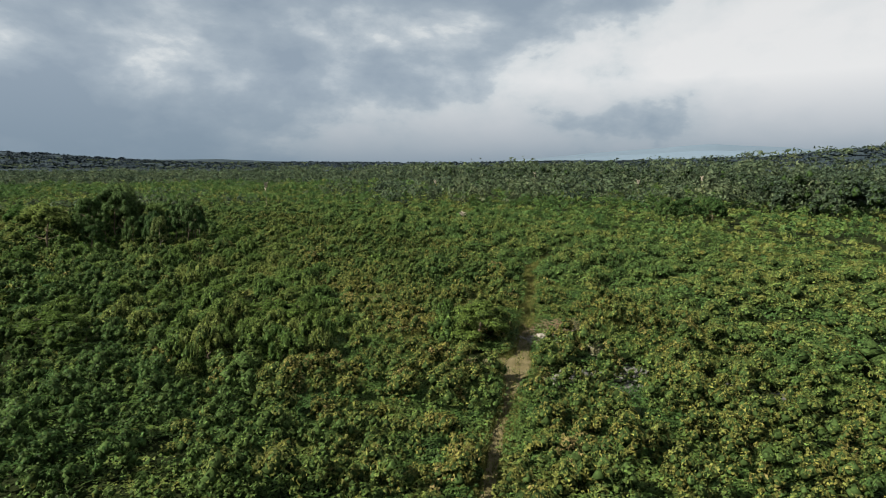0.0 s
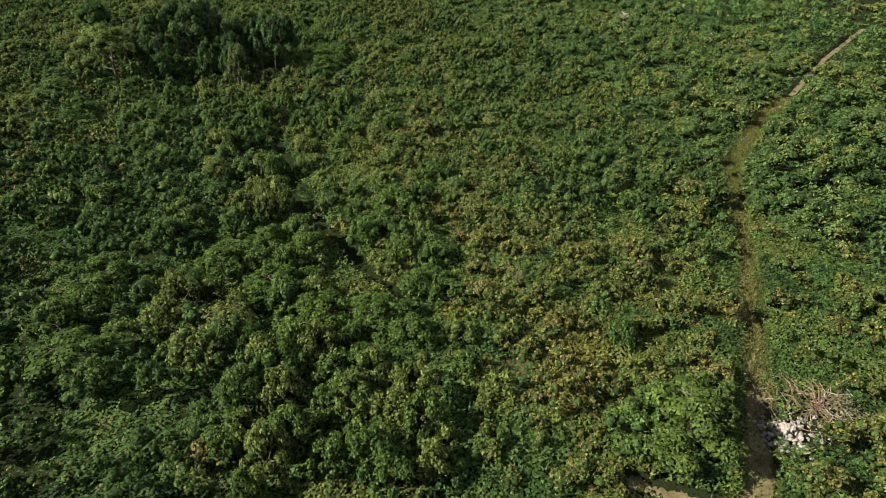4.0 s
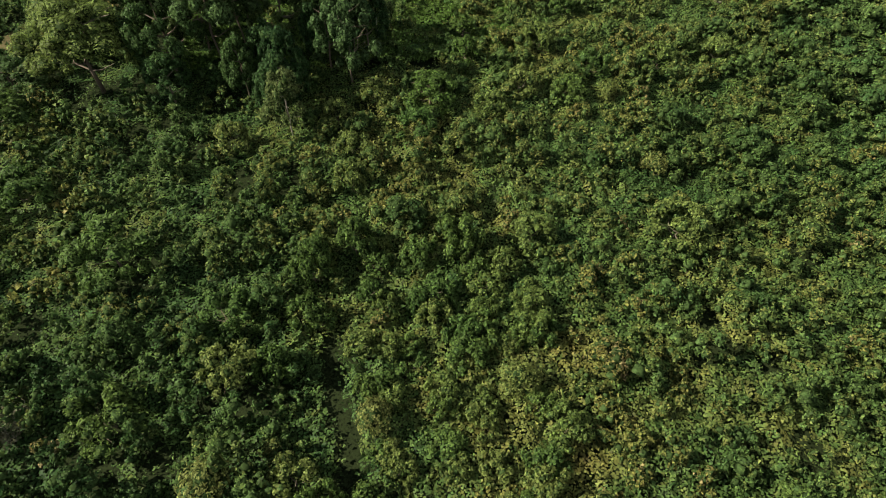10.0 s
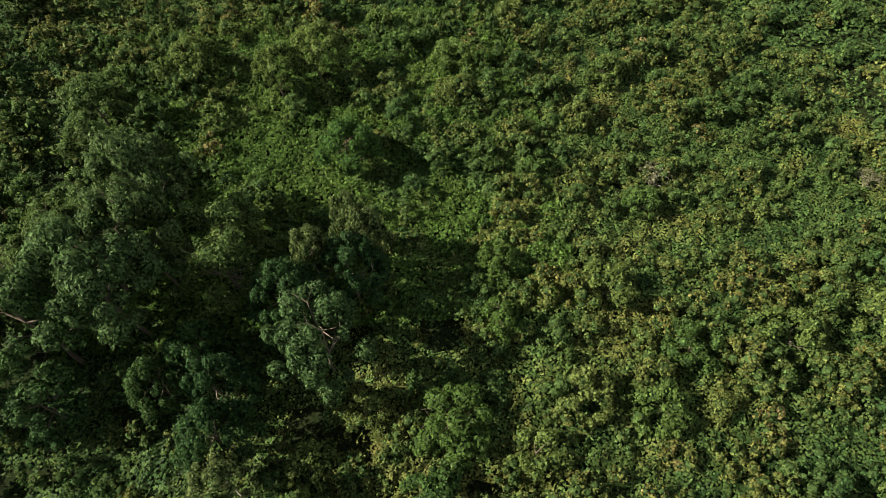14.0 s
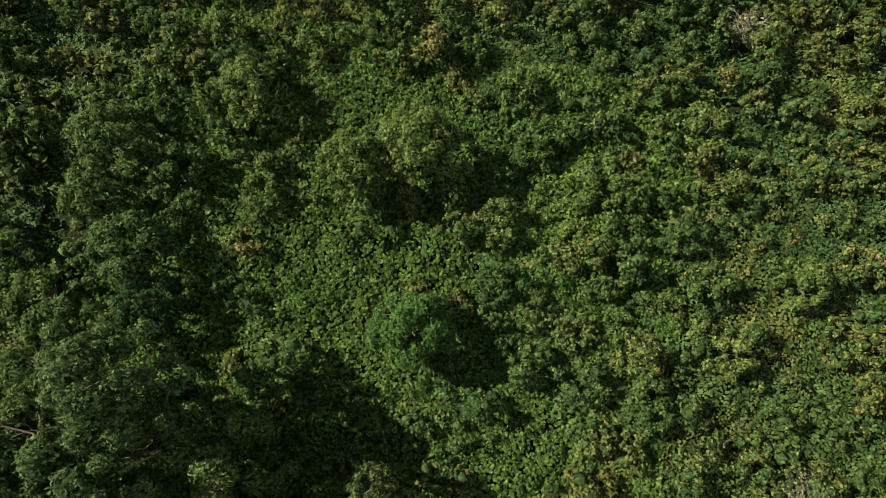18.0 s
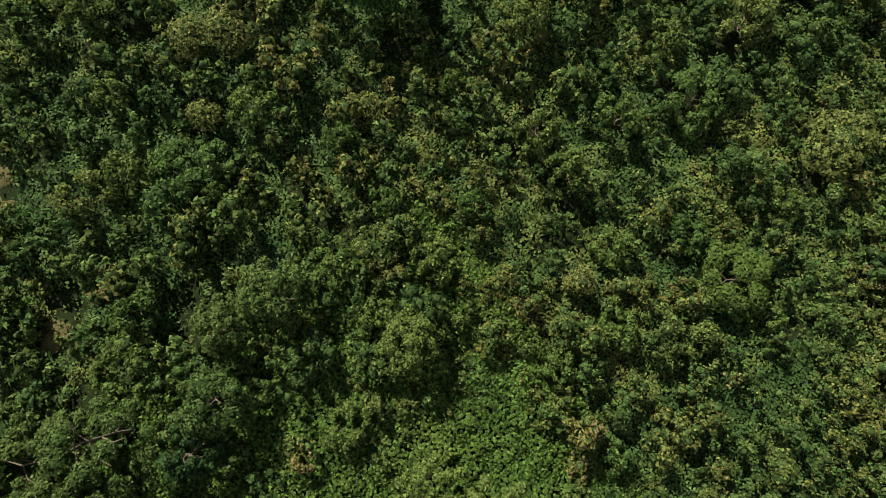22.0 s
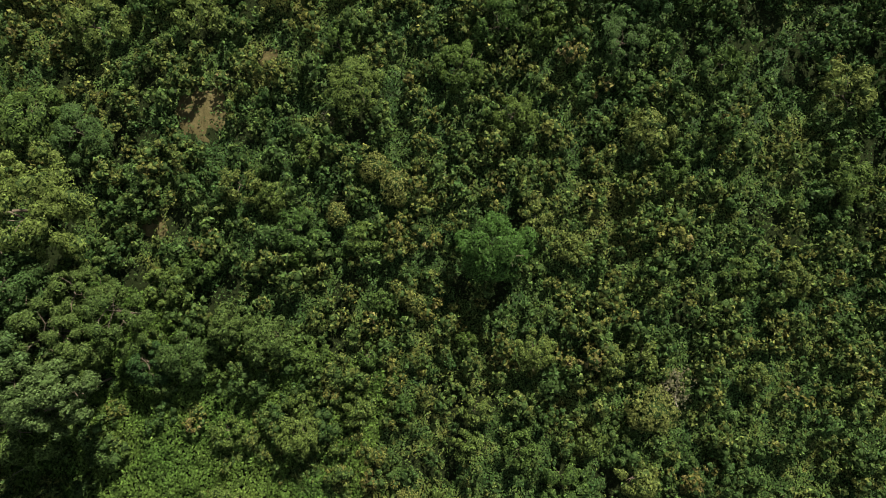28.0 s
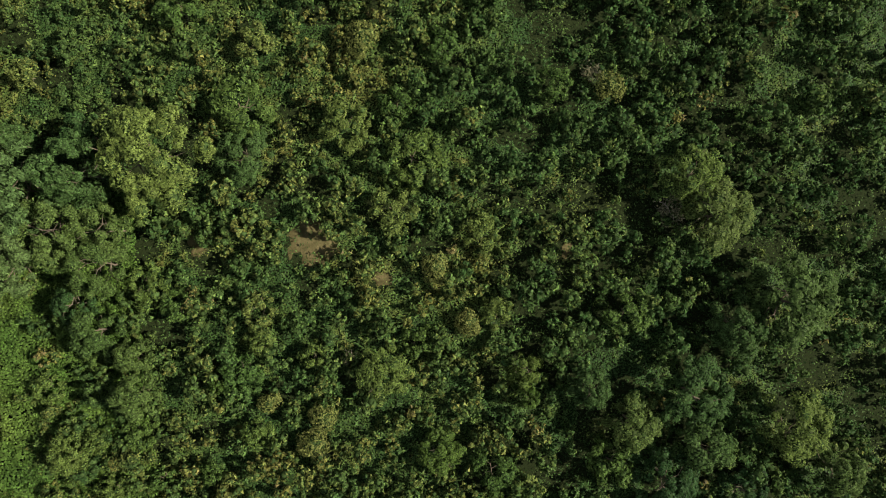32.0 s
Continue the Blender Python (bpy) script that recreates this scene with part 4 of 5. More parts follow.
def near_scrub():
    rng = np.random.default_rng(100)
    # tall shrubs
    x, y = scatter(rng, -124, 88, 14, 292, 2.2)
    lump = hash_noise(x, y, 13, 11)
    r = (0.85 + 1.45 * rng.random(len(x)) ** 1.8) * (0.85 + 0.3 * lump) 
    keep = (away(FLIGHT, x, y) < reach(x)) & ~open_ground(x, y, r) & (inside(THINGS, x, y) < 0.15) & ((inside(CREEPERS, x, y) < 0.1) | (rng.random(len(x)) < 0.10)) & (rng.random(len(x)) < 0.95 - 0.08 * wild(x, y))
    keep &= inside(STRAW, x, y) < 0.85
    hollow = hash_noise(x, y, 6.5, 41)
    keep &= (hollow > 0.14 + 0.05 * np.clip((-58 - x) / 14, 0, 1)) | (calm(x, y) > 0.4) | (y < 60)
    x, y, r, lump, hollow = x[keep], y[keep], r[keep], lump[keep], hollow[keep]
    w = wild(x, y)
    h = (1.8 + 1.6 * lump * (1 - 0.2 * calm(x, y)) + rng.normal(0, 0.7, len(x)) * (1 + 0.7 * w - 0.45 * calm(x, y))).clip(1.0, 5.6) * (0.66 + 0.34 * r) * (1 + 0.7 * w - 0.15 * calm(x, y)) * (1 + (1.1 * hollow - 0.5) * (1 - 0.45 * calm(x, y)))
    h = np.minimum(h, 2.2 + 1.3 * r)
    # those that stand nearest the middle line are bushes of their own
    near = np.flatnonzero((away(FLIGHT, x, y) < 11) & (r > 1.25) & (y > 60))[:150]
    for k in near:
        put(BUSH_KINDS[k % 6], float(x[k]), float(y[k]), float(r[k]), float(h[k]), float(37 * k % 360))
    rest = np.setdiff1d(np.arange(len(x)), near)
    room = (x, y, r)
    x, y, r, h = x[rest], y[rest], r[rest], h[rest]
    for side, name, mat, label in ((x >= -12, "scrub", M_COVER, "dense scrub of head-high green and olive shrubs"), (x < -12, "broad_leaved_scrub", M_BROAD, "dense scrub of large-leaved green shrubs with dark gaps")):
        leaf = np.where(x < -12, 0.45, np.where(y < 80, 0.26, 0.31))[side]
        n = np.clip(9.5 * r[side]**1.9 / leaf**2, 60, 1100).astype(int)
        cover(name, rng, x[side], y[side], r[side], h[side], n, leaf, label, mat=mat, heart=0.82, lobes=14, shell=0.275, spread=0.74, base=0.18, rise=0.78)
    # low growth wherever the shrubs leave room
    cell = 0.5
    seen = np.zeros((432, 568), bool)
    gx, gy = np.meshgrid(np.arange(432) * cell - 124, np.arange(568) * cell + 10, indexing="ij")
    for a, b, q in zip(*room):
        i, j, k = int((a + 124) / cell), int((b - 10) / cell), int(q / cell) + 1
        w = (slice(max(i - k, 0), i + k + 1), slice(max(j - k, 0), j + k + 1))
        seen[w] |= np.hypot(gx[w] - a, gy[w] - b) < 0.42 * q
    n = 500000
    px, py = rng.uniform(-124, 88, n), rng.uniform(14, 292, n)
    px[:110000], py[:110000] = rng.uniform(2, 80, 110000), rng.uniform(22, 88, 110000)
    off = away(TRACK, px, py) < track_half(px, py) + 0.1 - 0.5 * (rng.random(n) < 0.1)
    off |= (inside(ROCKS, px, py) > 0.1) & (rng.random(n) < 0.8)
    off |= (inside(GAPS, px, py) > 0.5) & (rng.random(n) < 0.4)
    off |= (away(FOOTPATH, px, py) < 0.5) | (inside(BARE, px, py) > 0.1 + 0.5 * hash_noise(px, py, 0.8, 91)) & (rng.random(n) < 0.6)
    off |= (away(SPUR, px, py) < 1.3 - 0.8 * np.clip((py - 52.3) / 5.0, 0, 1)) | (np.hypot(px - RUBBLE[0], py - RUBBLE[1]) < 1.4) | (np.hypot((px - RUBBLE[0] - 3) / 1.6, py - RUBBLE[1] - 0.6) < 1.6) & (rng.random(n) < 0.75)
    off |= seen[((px + 124) / cell).astype(int).clip(0, 431), ((py - 10) / cell).astype(int).clip(0, 567)] | (away(FLIGHT, px, py) > reach(px) + 2) | (inside(CREEPERS, px, py) > 0.1) 
    px, py = px[~off], py[~off]
    hz = lambda a, b: 0.2 + 0.8 * hash_noise(a, b, 2.6, 12) + 0.5 * hash_noise(a, b, 0.9, 13) + 0.5 * hash_noise(a, b, 8, 14)
    rank = lambda a, b: (1 - 0.5 * wild(a, b)) * (0.74 + 0.42 * calm(a, b))
    hue = lambda a, b: 0.24 + 0.14 * calm(a, b) - 0.1 * wild(a, b) + 0.45 * (hash_noise(a, b, 3.1, 16) - 0.5) + 0.3 * (hash_noise(a, b, 12, 17) - 0.5) + 0.3 * np.sqrt(inside(STRAW, a, b))
    z = hz(px, py)
    slope = np.stack([-(hz(px + 0.2, py) - z) / 0.2, -(hz(px, py + 0.2) - z) / 0.2, np.full(len(px), 1.1)], 1)
    z = z * rng.uniform(0.85, 1.12, len(px)) * rank(px, py)
    nor = unit(unit(slope) + 0.4 * rng.normal(size=slope.shape))
    L = rng.uniform(0.26, 0.44, len(px))
    v, f = leaves(rng, np.stack([px, py, z], 1), nor, L, L * 0.85)
    patch = hue(px, py) + 0.05 * rng.normal(size=len(px))
    ob = new("undergrowth", mesh_from("undergrowth", v, f, M_COVER, np.clip(patch, 0.02, 0.9)))
    tagged(ob, "low tangled undergrowth of creepers and straw-green weeds between the shrubs", "undergrowth", kind="stuff")
    # the matted stems and leaves underneath, closed but for the deep gaps
    g = 0.62
    gx, gy = np.meshgrid(np.arange(-124, 88, g), np.arange(14, 292, g), indexing="ij")
    gx, gy = gx + rng.uniform(-0.4, 0.4, gx.shape) * g, gy + rng.uniform(-0.4, 0.4, gy.shape) * g
    low = (inside(CREEPERS, gx, gy) > 0.1) | (away(FLIGHT, gx, gy) > reach(gx) + 2) | (away(TRACK, gx, gy) < track_half(gx, gy) + 0.5) | (away(FOOTPATH, gx, gy) < 0.55)
    low |= (inside(ROCKS, gx, gy) > 0.05) | (inside(GAPS, gx, gy) > 0.4) | (inside(BARE, gx, gy) > 0.05 + 0.3 * hash_noise(gx, gy, 0.8, 91))
    low |= (away(SPUR, gx, gy) < 1.7 - 0.8 * np.clip((gy - 52.3) / 5.0, 0, 1)) | (np.hypot(gx - RUBBLE[0] - 1.5, gy - RUBBLE[1]) < 3.4)
    low |= hash_noise(gx, gy, 4.5, 43) < 0.10 + 0.24 * wild(gx, gy) - 0.06 * calm(gx, gy) + 0.14 * np.clip((-60 - gx) / 12, 0, 1)
    gz = hz(gx, gy) * rng.uniform(0.55, 1.05, gx.shape) * rank(gx, gy)
    n, m = gx.shape
    i, j = np.meshgrid(np.arange(n - 1), np.arange(m - 1), indexing="ij")
    q = np.stack([i * m + j, (i + 1) * m + j, (i + 1) * m + j + 1, i * m + j + 1], -1)[~(low[:-1, :-1] | low[1:, :-1] | low[:-1, 1:] | low[1:, 1:])]
    t = hue(gx.ravel()[q[:, 0]], gy.ravel()[q[:, 0]]) - 0.03 + 0.1 * rng.normal(size=len(q))
    q = np.vstack([q[:, :3], q[:, [0, 2, 3]]])
    v = np.stack([gx, gy, gz], -1).reshape(-1, 3)[q].reshape(-1, 3)
    mat = new("matted_undergrowth", mesh_from("matted_undergrowth", v, np.arange(len(v)).reshape(-1, 3), M_COVER, np.clip(np.r_[t, t], 0.02, 0.85)))
    tagged(mat, "closed mat of weeds and creepers under the shrubs", "undergrowth", kind="stuff")


def middle_scrub():
    rng = np.random.default_rng(101)
    x, y = scatter(rng, -150, 160, 0, 320, 3.0)
    d = away(FLIGHT, x, y)
    r = rng.uniform(1.5, 2.8, len(x))
    brg = np.degrees(np.arctan2(x, y))
    keep = (d >= reach(x)) & (d < 105) & (brg > -38) & ~open_ground(x, y, r) & (brg < 75) & (rng.random(len(x)) < 0.95)
    x, y, r = x[keep], y[keep], r[keep]
    h = (1.6 + 2.0 * hash_noise(x, y, 12, 11) + rng.normal(0, 0.8, len(x))).clip(0.9, 5.5)
    tall = (rng.random(len(x)) < 0.07) & (hash_noise(x, y, 18, 44) > 0.4)
    h, r = np.where(tall, h * 1.7, h), np.where(tall, r * 1.15, r)
    cover("scrub_beyond", rng, x, y, r, h, np.where(x > 0, 150, 50), np.where(x > 0, 0.40, 0.66), "dense green and olive scrub spreading over the plain", np.clip(plant_tint(rng, x, y) - 0.09 - 0.14 * (x < -5) - 0.2 * tall, 0.02, 0.55), M_PLAIN, lobes=5, shell=0.5, heart=0.7)


def beyond_growth():
    rng = np.random.default_rng(110)
    n = 150000
    x, y = np.r_[rng.uniform(30, 165, n), rng.uniform(-115, -55, n // 3)], np.r_[rng.uniform(10, 230, n), rng.uniform(120, 270, n // 3)]
    keep = (away(FLIGHT, x, y) > reach(x) - 1) & (away(TRACK, x, y) > 1.2) & (np.degrees(np.arctan2(x, y)) < 75)
    x, y = x[keep], y[keep]
    z = (0.2 + 1.3 * hash_noise(x, y, 4, 12)) * rng.uniform(0.6, 1.05, len(x))
    nor = unit(np.array([0, 0, 1.0]) + 0.5 * rng.normal(size=(len(x), 3)))
    L = rng.uniform(0.4, 0.75, len(x))
    v, f = leaves(rng, np.stack([x, y, z], 1), nor, L, L * 0.85)
    t = np.clip(0.22 + 0.4 * (hash_noise(x, y, 6, 16) - 0.5) + 0.2 * np.sqrt(inside(STRAW, x, y)), 0.02, 0.55)
    tagged(new("low_growth_beyond", mesh_from("low_growth_beyond", v, f, M_PLAIN, t)), "low weeds and creepers filling the gaps of the scrub beyond", "undergrowth", kind="stuff")


def scrub_around():
    """The same scrub goes on on every side of the flight."""
    rng = np.random.default_rng(120)
    x, y = scatter(rng, -260, 270, -150, 430, 4.5)
    d, brg = away(FLIGHT, x, y), np.degrees(np.arctan2(x, y))
    r = rng.uniform(2.4, 4.2, len(x))
    wedge = ((brg > -38) & (brg < 75) & (x > -150) & (y < 320) & (y > 12) & (x < 160)) | ((d >= 105) & (brg > -16) & (brg < 76))
    keep = ((d >= reach(x)) | (y < 13)) & (d < 205) & ~wedge & (away(TRACK, x, y) > 3)
    x, y, r = x[keep], y[keep], r[keep]
    h = rng.uniform(1.6, 4.6, len(x))
    cover("scrub_around", rng, x, y, r, h, np.full(len(x), 18), np.full(len(x), 1.35), "dense green scrub going on over the plain", np.clip(plant_tint(rng, x, y), 0.02, 0.62), M_PLAIN, lobes=3, shell=0.6, heart=0.8, base=0.25)


def far_scrub():
    rng = np.random.default_rng(102)
    x, y = scatter(rng, -160, 640, 60, 640, 5.0)
    d, far, brg = away(FLIGHT, x, y), np.hypot(x, y), np.degrees(np.arctan2(x, y))
    r = rng.uniform(1.8, 3.6, len(x))
    keep = (d >= 105) & (far < 640) & (brg > -16) & (brg < 76) & ~open_ground(x, y, r)
    x, y, r, far = x[keep], y[keep], r[keep], far[keep]
    tall = (hash_noise(x, y, 34, 21) > 0.66 - 0.0004 * far) & (rng.random(len(x)) < 0.4) | (rng.random(len(x)) < 0.05)
    h = np.where(tall, rng.uniform(4, 8.5, len(x)), rng.uniform(1.4, 3.4, len(x)))
    t = np.clip(plant_tint(rng, x, y) - 0.2 * (h > 4) - 0.06, 0.02, 0.5)
    cover("far_scrub", rng, x, y, r, h, np.where(far < 330, 34, 15), 0.74 + far / 650, "scrub and low trees on the far plain", t, M_PLAIN, lobes=5)
    x, y = scatter(rng, -420, 1400, 300, 1400, 11.0)
    far, brg = np.hypot(x, y), np.degrees(np.arctan2(x, y))
    keep = (far >= 630) & (far < 1400) & (brg > -18) & (brg < 76)
    x, y, far = x[keep], y[keep], far[keep]
    h = rng.uniform(1.5, 4.5, len(x)) + 5 * (rng.random(len(x)) < 0.1)
    cover("distant_scrub", rng, x, y, rng.uniform(5, 9, len(x)), h, np.full(len(x), 10), 2.6 + far / 700, "olive scrub on the distant plain", np.clip(plant_tint(rng, x, y) - 0.2 * (h > 5) - 0.05, 0.02, 0.6), M_WOODS, lobes=5)


def far_woods():
    rng = np.random.default_rng(103)
    n = 6500
    far = 300 + 2400 * rng.random(n) ** 1.5
    brg = np.radians(rng.uniform(-16, 76, n))
    x, y = far * np.sin(brg), far * np.cos(brg)
    right = np.clip((np.degrees(brg) - 5) / 30, 0, 1)
    stand = hash_noise(x, y, 85, 31) * 0.65 + hash_noise(x, y, 30, 32) * 0.35
    keep = (stand > 0.62 - 0.28 * right - 0.35 * np.clip((far - 350) / 700, 0, 1)) | (far > 1300)
    x, y, far, right, stand = x[keep], y[keep], far[keep], right[keep], stand[keep]
    n = len(x)
    h = (rng.uniform(2.5, 7.5, n) + (0.3 + right) * rng.uniform(0, 1, n) ** 2 * 17) * (0.4 + 1.1 * stand) * np.clip(far / 700, 0.6, 1)
    r = h * rng.uniform(0.32, 0.6, n) * (1 + far / 1800)
    t = np.clip(0.22 + 0.7 * (hash_noise(x, y, 45, 3) - 0.4) + rng.normal(0, 0.16, n), 0.02, 1.0)
    cover("far_woods", rng, x, y, r, h, np.where(far < 900, 44, 16), 0.50 + r * np.where(far < 900, 0.17, 0.28), "dark uneven belt of woodland along the edge of the plain", t, M_WOODS, lobes=6)


def hill_woods():
    rng = np.random.default_rng(108)
    n = 3200
    far, brg = rng.uniform(1900, 3500, n), np.radians(rng.uniform(-20, 78, n))
    x, y = far * np.sin(brg), far * np.cos(brg)
    h = rng.uniform(2, 4.5, n) + 8 * rng.random(n) ** 8
    cover("hill_woods", rng, x, y, rng.uniform(14, 30, n), h, np.full(n, 22), np.full(n, 11.0), "woods on the low hills, tinted dark blue for distance haze", rng.uniform(0.1, 0.6, n), M_HILL, lobes=5, even=0.12)


def tall_wood():
    """The stand of tall trees at the north-east edge of the plain."""
    rng = np.random.default_rng(107)
    n = 226
    k = np.arange(n) < 56
    b, far = np.radians(np.where(k, rng.uniform(54.5, 72, n), rng.uniform(27, 57, n))), np.where(k, rng.uniform(265, 370, n), rng.uniform(470, 860, n))
    x, y = far * np.sin(b), far * np.cos(b)
    h = rng.uniform(10, 20, n)
    r = h * rng.uniform(0.24, 0.36, n)
    t = np.clip(0.12 + rng.normal(0, 0.12, n), 0.02, 0.6)
    cover("tall_wood", rng, x, y, r, h, np.where(k, 620, 240), np.where(k, 0.95, 1.6), "stand of tall dark trees at the edge of the plain", t, M_WOODS, lobes=16, heart=0.8, base=0.32, rise=0.85, shell=0.34, spread=0.7)


def creeper_carpet():
    rng = np.random.default_rng(104)
    n = 330000
    x, y = rng.uniform(-12, 36, n), rng.uniform(170, 214, n)
    keep = (inside(CREEPERS, x, y) > 0.06 * rng.normal(size=n)) & (inside(TREES, x, y) < 0.75)
    x, y = x[keep], y[keep]
    level = lambda a, b: 0.2 + 0.75 * hash_noise(a, b, 3.2, 14) + 0.75 * hash_noise(a, b, 1.2, 15) + 0.4 * hash_noise(a, b, 0.55, 18)
    z = level(x, y)
    slope = np.stack([-(level(x + 0.15, y) - z) / 0.15, -(level(x, y + 0.15) - z) / 0.15, np.full(len(x), 1.3)], 1)
    nor = unit(unit(slope) + 0.5 * rng.normal(size=slope.shape))
    L = rng.uniform(0.26, 0.46, len(x))
    v, f = leaves(rng, np.stack([x, y, z * rng.uniform(0.8, 1.03, len(x))], 1), nor, L, L * 0.9)
    t = np.clip(0.42 + 0.6 * (hash_noise(x, y, 6, 15) - 0.5) + 0.3 * (hash_noise(x, y, 1.6, 19) - 0.5), 0, 1)
    tagged(new("creeper_carpet", mesh_from("creeper_carpet", v, f, M_CREEPER, t)), "low bright green carpet of creepers between the trees", "creepers", kind="stuff")


def track_grass():
    rng = np.random.default_rng(105)
    n = 60000
    s = rng.integers(0, len(TRACK) - 3, n)
    a, b = TRACK[s], TRACK[s + 1]
    p = a + (b - a) * rng.random((n, 1))
    d = unit(b - a)
    side = track_half(p[:, 0], p[:, 1])
    off = rng.normal(0, 0.5, n) + np.where(rng.random(n) < 0.5, side + 0.3, -side - 0.3)
    # sparse grass on the crown of the track past the rubble
    off = np.where((rng.random(n) < 0.20) & (p[:, 1] > 40), rng.normal(0, 0.3, n), off)
    x, y = p[:, 0] - d[:, 1] * off, p[:, 1] + d[:, 0] * off
    keep = ((away(SPUR, x, y) > 1.2 - 0.8 * np.clip((y - 52.3) / 5.0, 0, 1)) & ((away(TRACK, x, y) > 0.85 * track_half(x, y)) | (y > 62))) | (rng.random(n) < 0.16)
    x, y = x[keep], y[keep]
    h = rng.uniform(0.12, 0.48, len(x))
    an = rng.uniform(0, 2 * np.pi, len(x))
    foot, tip = np.stack([x, y, 0 * x], 1), np.stack([x + rng.normal(0, 0.18, len(x)), y + rng.normal(0, 0.18, len(x)), h], 1)
    w = np.stack([np.cos(an), np.sin(an), 0 * an], 1) * 0.05
    v = np.stack([foot - w, foot + w, tip], 1).reshape(-1, 3)
    t = np.clip(rng.normal(0.45, 0.25, len(x)), 0, 1)
    ob = new("grass", mesh_from("grass", v, np.arange(len(v)).reshape(-1, 3), M_GRASS, t))
    tagged(ob, "rough green and straw-coloured grass along the dirt track", "grass", kind="stuff")


near_scrub()
middle_scrub()
beyond_growth()
scrub_around()
far_scrub()
far_woods()
hill_woods()
tall_wood()
creeper_carpet()
track_grass()


# ---- small things ----
def bare_tree(x, y, h, seed, label, wide=1.25):
    e = new("dead_tree")
    child("trunk", make_trunk(seed, 1.0, 0.085, M_PALE, 0, 0.1)[0], e)
    r = random.Random(seed)
    for k in range(8):
        bm = bmesh.new()
        an, le = k * 2.4, r.uniform(0.5, 1.25)
        a = Vector((0, 0, 0.80 + 0.025 * k))
        m = a + Vector((math.cos(an) * le * 0.5, math.sin(an) * le * 0.5, 0.03))
        b = a + Vector((math.cos(an + 0.2) * le, math.sin(an + 0.2) * le, r.uniform(0.04, 0.09)))
        tube(bm, a, m, 0.045, 0.032, 5)
        tube(bm, m, b, 0.032, 0.014, 5)
        tube(bm, m, m + Vector((math.cos(an - 0.6) * 0.35, math.sin(an - 0.6) * 0.35, 0.03)), 0.022, 0.010, 4)
        part("branch", bm, M_PALE, e)
    e.matrix_basis = pose(x, y, 0, 0, 0, seed * 40) @ Matrix.Diagonal((wide, wide, h, 1))
    tagged(e, label, "dead tree", "dead trees")


bare_tree(52.0, 258.0, 13.5, 3, "tall bleached dead tree with short bare branches")
bare_tree(261, 349, 16.0, 4, "bleached dead trunk at the edge of the far wood")
bare_tree(98, 170, 6.0, 5, "slim bleached dead trunk in the scrub")
bare_tree(250, 240, 13.0, 6, "pale bare trunk standing before the far wood")
bare_tree(170, 330, 12.0, 8, "pale bare trunk standing before the far wood")
bare_tree(330, 262, 14.0, 9, "pale forked dead tree before the far wood")


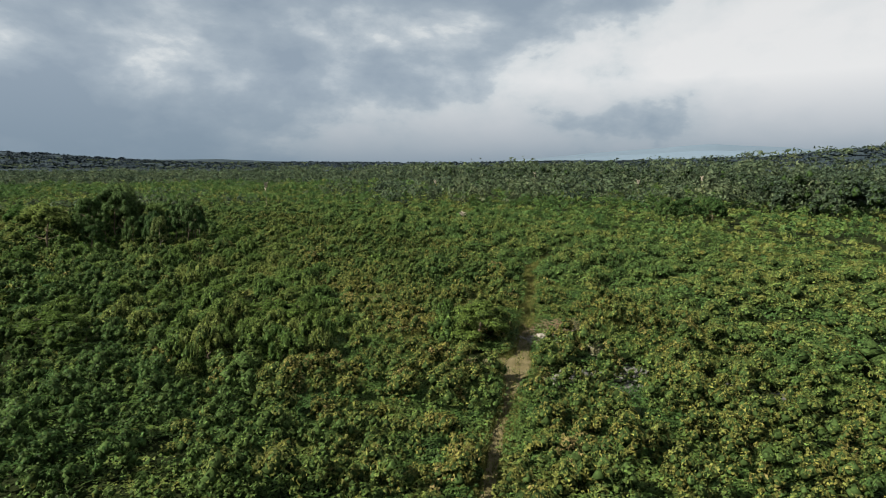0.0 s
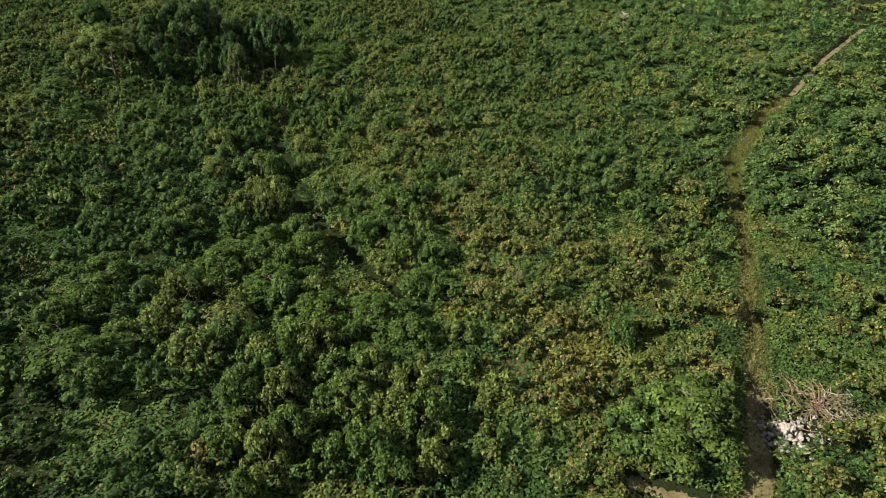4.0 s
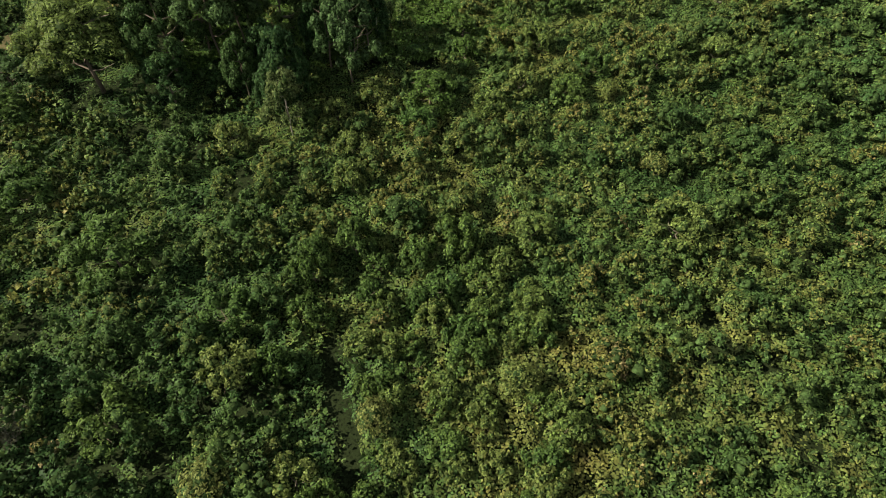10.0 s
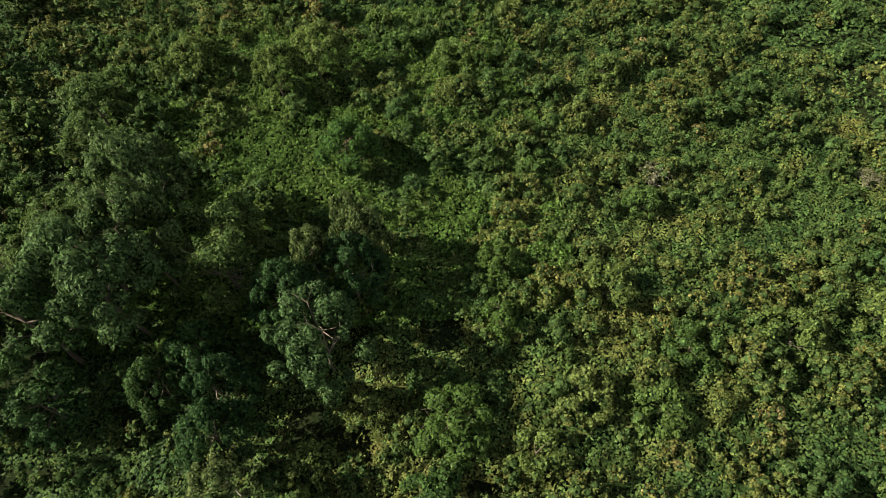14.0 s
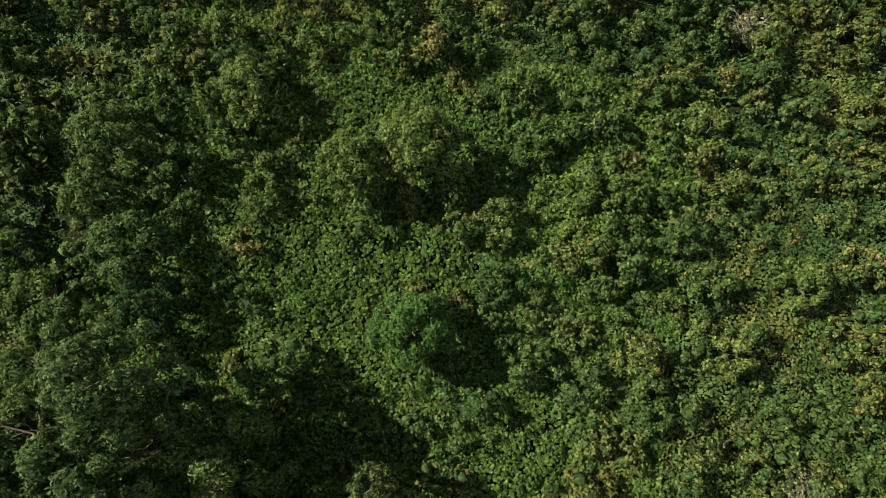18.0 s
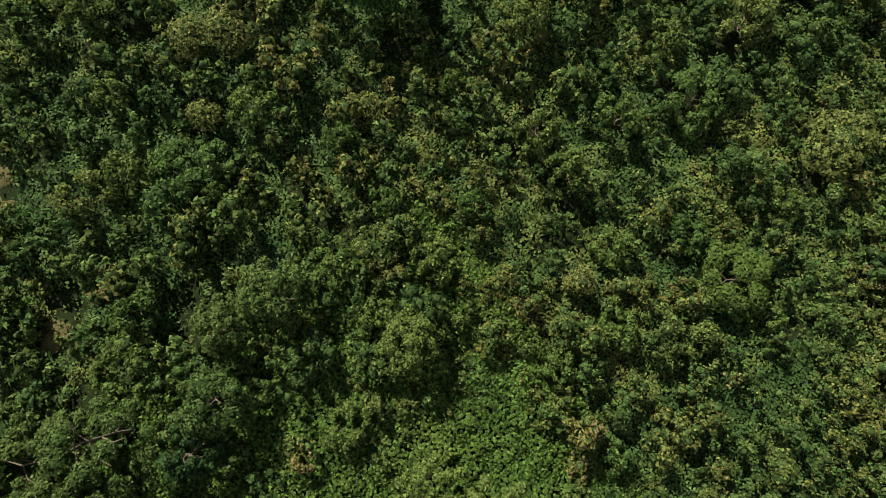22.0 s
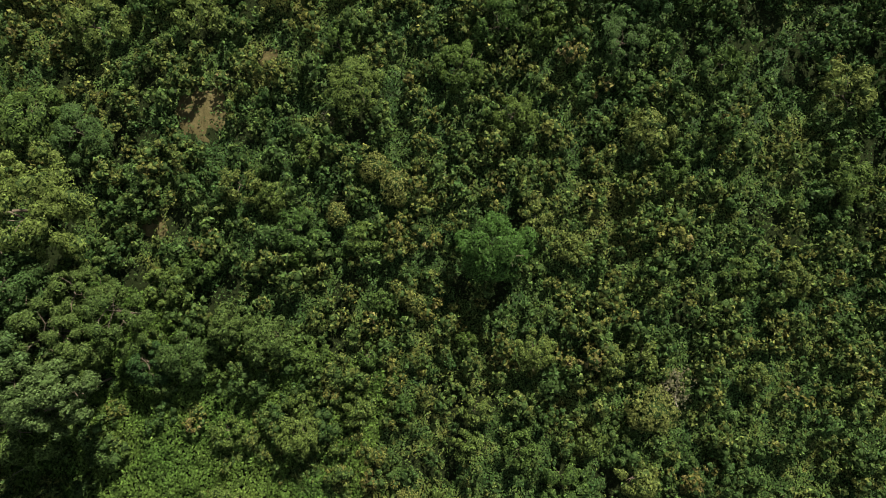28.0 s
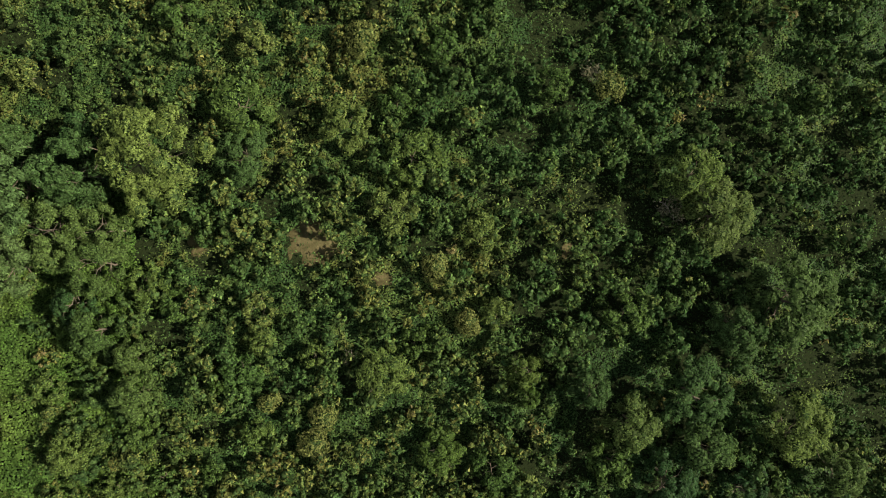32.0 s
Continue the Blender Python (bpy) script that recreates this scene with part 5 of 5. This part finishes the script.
def rubble_pile():
    e = new("rubble_heap")
    r = random.Random(9)
    stones = []
    for k in range(6):
        bm = bmesh.new()
        bmesh.ops.create_icosphere(bm, subdivisions=1, radius=0.5)
        for v in bm.verts:
            v.co *= r.uniform(0.7, 1.15)
            v.co.z *= 0.7
        me = bpy.data.meshes.new("stone")
        bm.to_mesh(me)
        bm.free()
        me.materials.append(M_STONE)
        stones.append(me)
    for k in range(260):
        d, an = abs(r.gauss(0, 1.4)), r.uniform(0, 6.283)
        s = r.uniform(0.16, 0.62)
        ob = child("stone", stones[k % 6], e)
        ob.matrix_basis = pose(d * math.cos(an) * 1.2, d * math.sin(an) * 0.9, max(0, 0.75 - 0.4 * d) * r.random() + s * 0.15, r.uniform(0, 360), r.uniform(0, 360), r.uniform(0, 360)) @ Matrix.Diagonal((s, s, s, 1))
    e.location = (RUBBLE[0], RUBBLE[1] + 0.5, 0)
    tagged(e, "heap of whitish broken stone dumped beside the dirt track", "rubble heap")
    e2 = new("rubble_heap")
    for k in range(70):
        d, an, q = abs(r.gauss(0, 0.8)), r.uniform(0, 6.283), r.uniform(0.10, 0.38)
        ob = child("stone", stones[k % 6], e2)
        ob.matrix_basis = pose(d * math.cos(an) * 1.6, d * math.sin(an), q * 0.2, r.uniform(0, 360), r.uniform(0, 360), r.uniform(0, 360)) @ Matrix.Diagonal((q, q, q, 1))
    e2.matrix_basis = pose(36.3, 45.6, 0, 0, 0, 50)
    tagged(e2, "low scatter of white stones at the edge of the track", "rubble heap")
    rocks = []
    for me in stones:
        me = me.copy()
        me.materials[0] = M_ROCK
        rocks.append(me)
    for x, y, wide, count in ((39.9, 45.6, 1.9, 120), (46.0, 43.2, 1.7, 100), (51.2, 36.6, 1.4, 70), (53.0, 32.2, 1.4, 60), (42.4, 40.6, 1.2, 60)):
        e3 = new("stone_scatter")
        for k in range(count):
            d, an, q = wide * abs(r.gauss(0, 0.7)), r.uniform(0, 6.283), r.uniform(0.2, 0.95)
            ob = child("stone", rocks[k % 6], e3)
            ob.matrix_basis = pose(d * math.cos(an) * 1.4, d * math.sin(an), q * 0.12, r.uniform(-25, 25), r.uniform(-25, 25), r.uniform(0, 360)) @ Matrix.Diagonal((q * 1.3, q, q * 0.5, 1))
        e3.matrix_basis = pose(x, y, 0.05, 0, 0, 20)
        tagged(e3, "patch of broken pale grey rock showing through the weeds", "stone scatter", "stone patches in the scrub")
    b = new("brush_pile")
    for k in range(170):
        bm = bmesh.new()
        an, d = r.uniform(0, 6.283), abs(r.gauss(0, 1.0))
        a = Vector((d * math.cos(an) * 2.0, d * math.sin(an) * 1.3, r.uniform(0.05, 1.1) * max(0.3, 1 - 0.3 * d)))
        w = r.uniform(0, 6.283)
        le = r.uniform(0.8, 2.0)
        m = a + Vector((math.cos(w) * le * 0.5, math.sin(w) * le * 0.5, r.uniform(0.0, 0.4)))
        tube(bm, a, m, 0.035, 0.025, 5)
        tube(bm, m, m + Vector((math.cos(w + 0.5) * le * 0.5, math.sin(w + 0.5) * le * 0.5, r.uniform(-0.2, 0.3))), 0.025, 0.01, 4)
        part("branch", bm, M_PALE if k % 5 == 0 else M_BRUSH, b)
    b.matrix_basis = pose(RUBBLE[0] + 3.6, RUBBLE[1] + 1.6, 0, 0, 0, -20) @ Matrix.Diagonal((1.35, 1.35, 1.3, 1))
    tagged(b, "pile of cut brown branches and dry twigs beside the rubble", "brush pile")


rubble_pile()


put(DRY_KIND, 44.5, 47.5, 1.5, 2.6, 70)
put(DRY_KIND, 49.5, 57.5, 1.6, 2.2, 160)
put(DRY_KIND, 50.6, 55.5, 1.5, 2.0, 250)
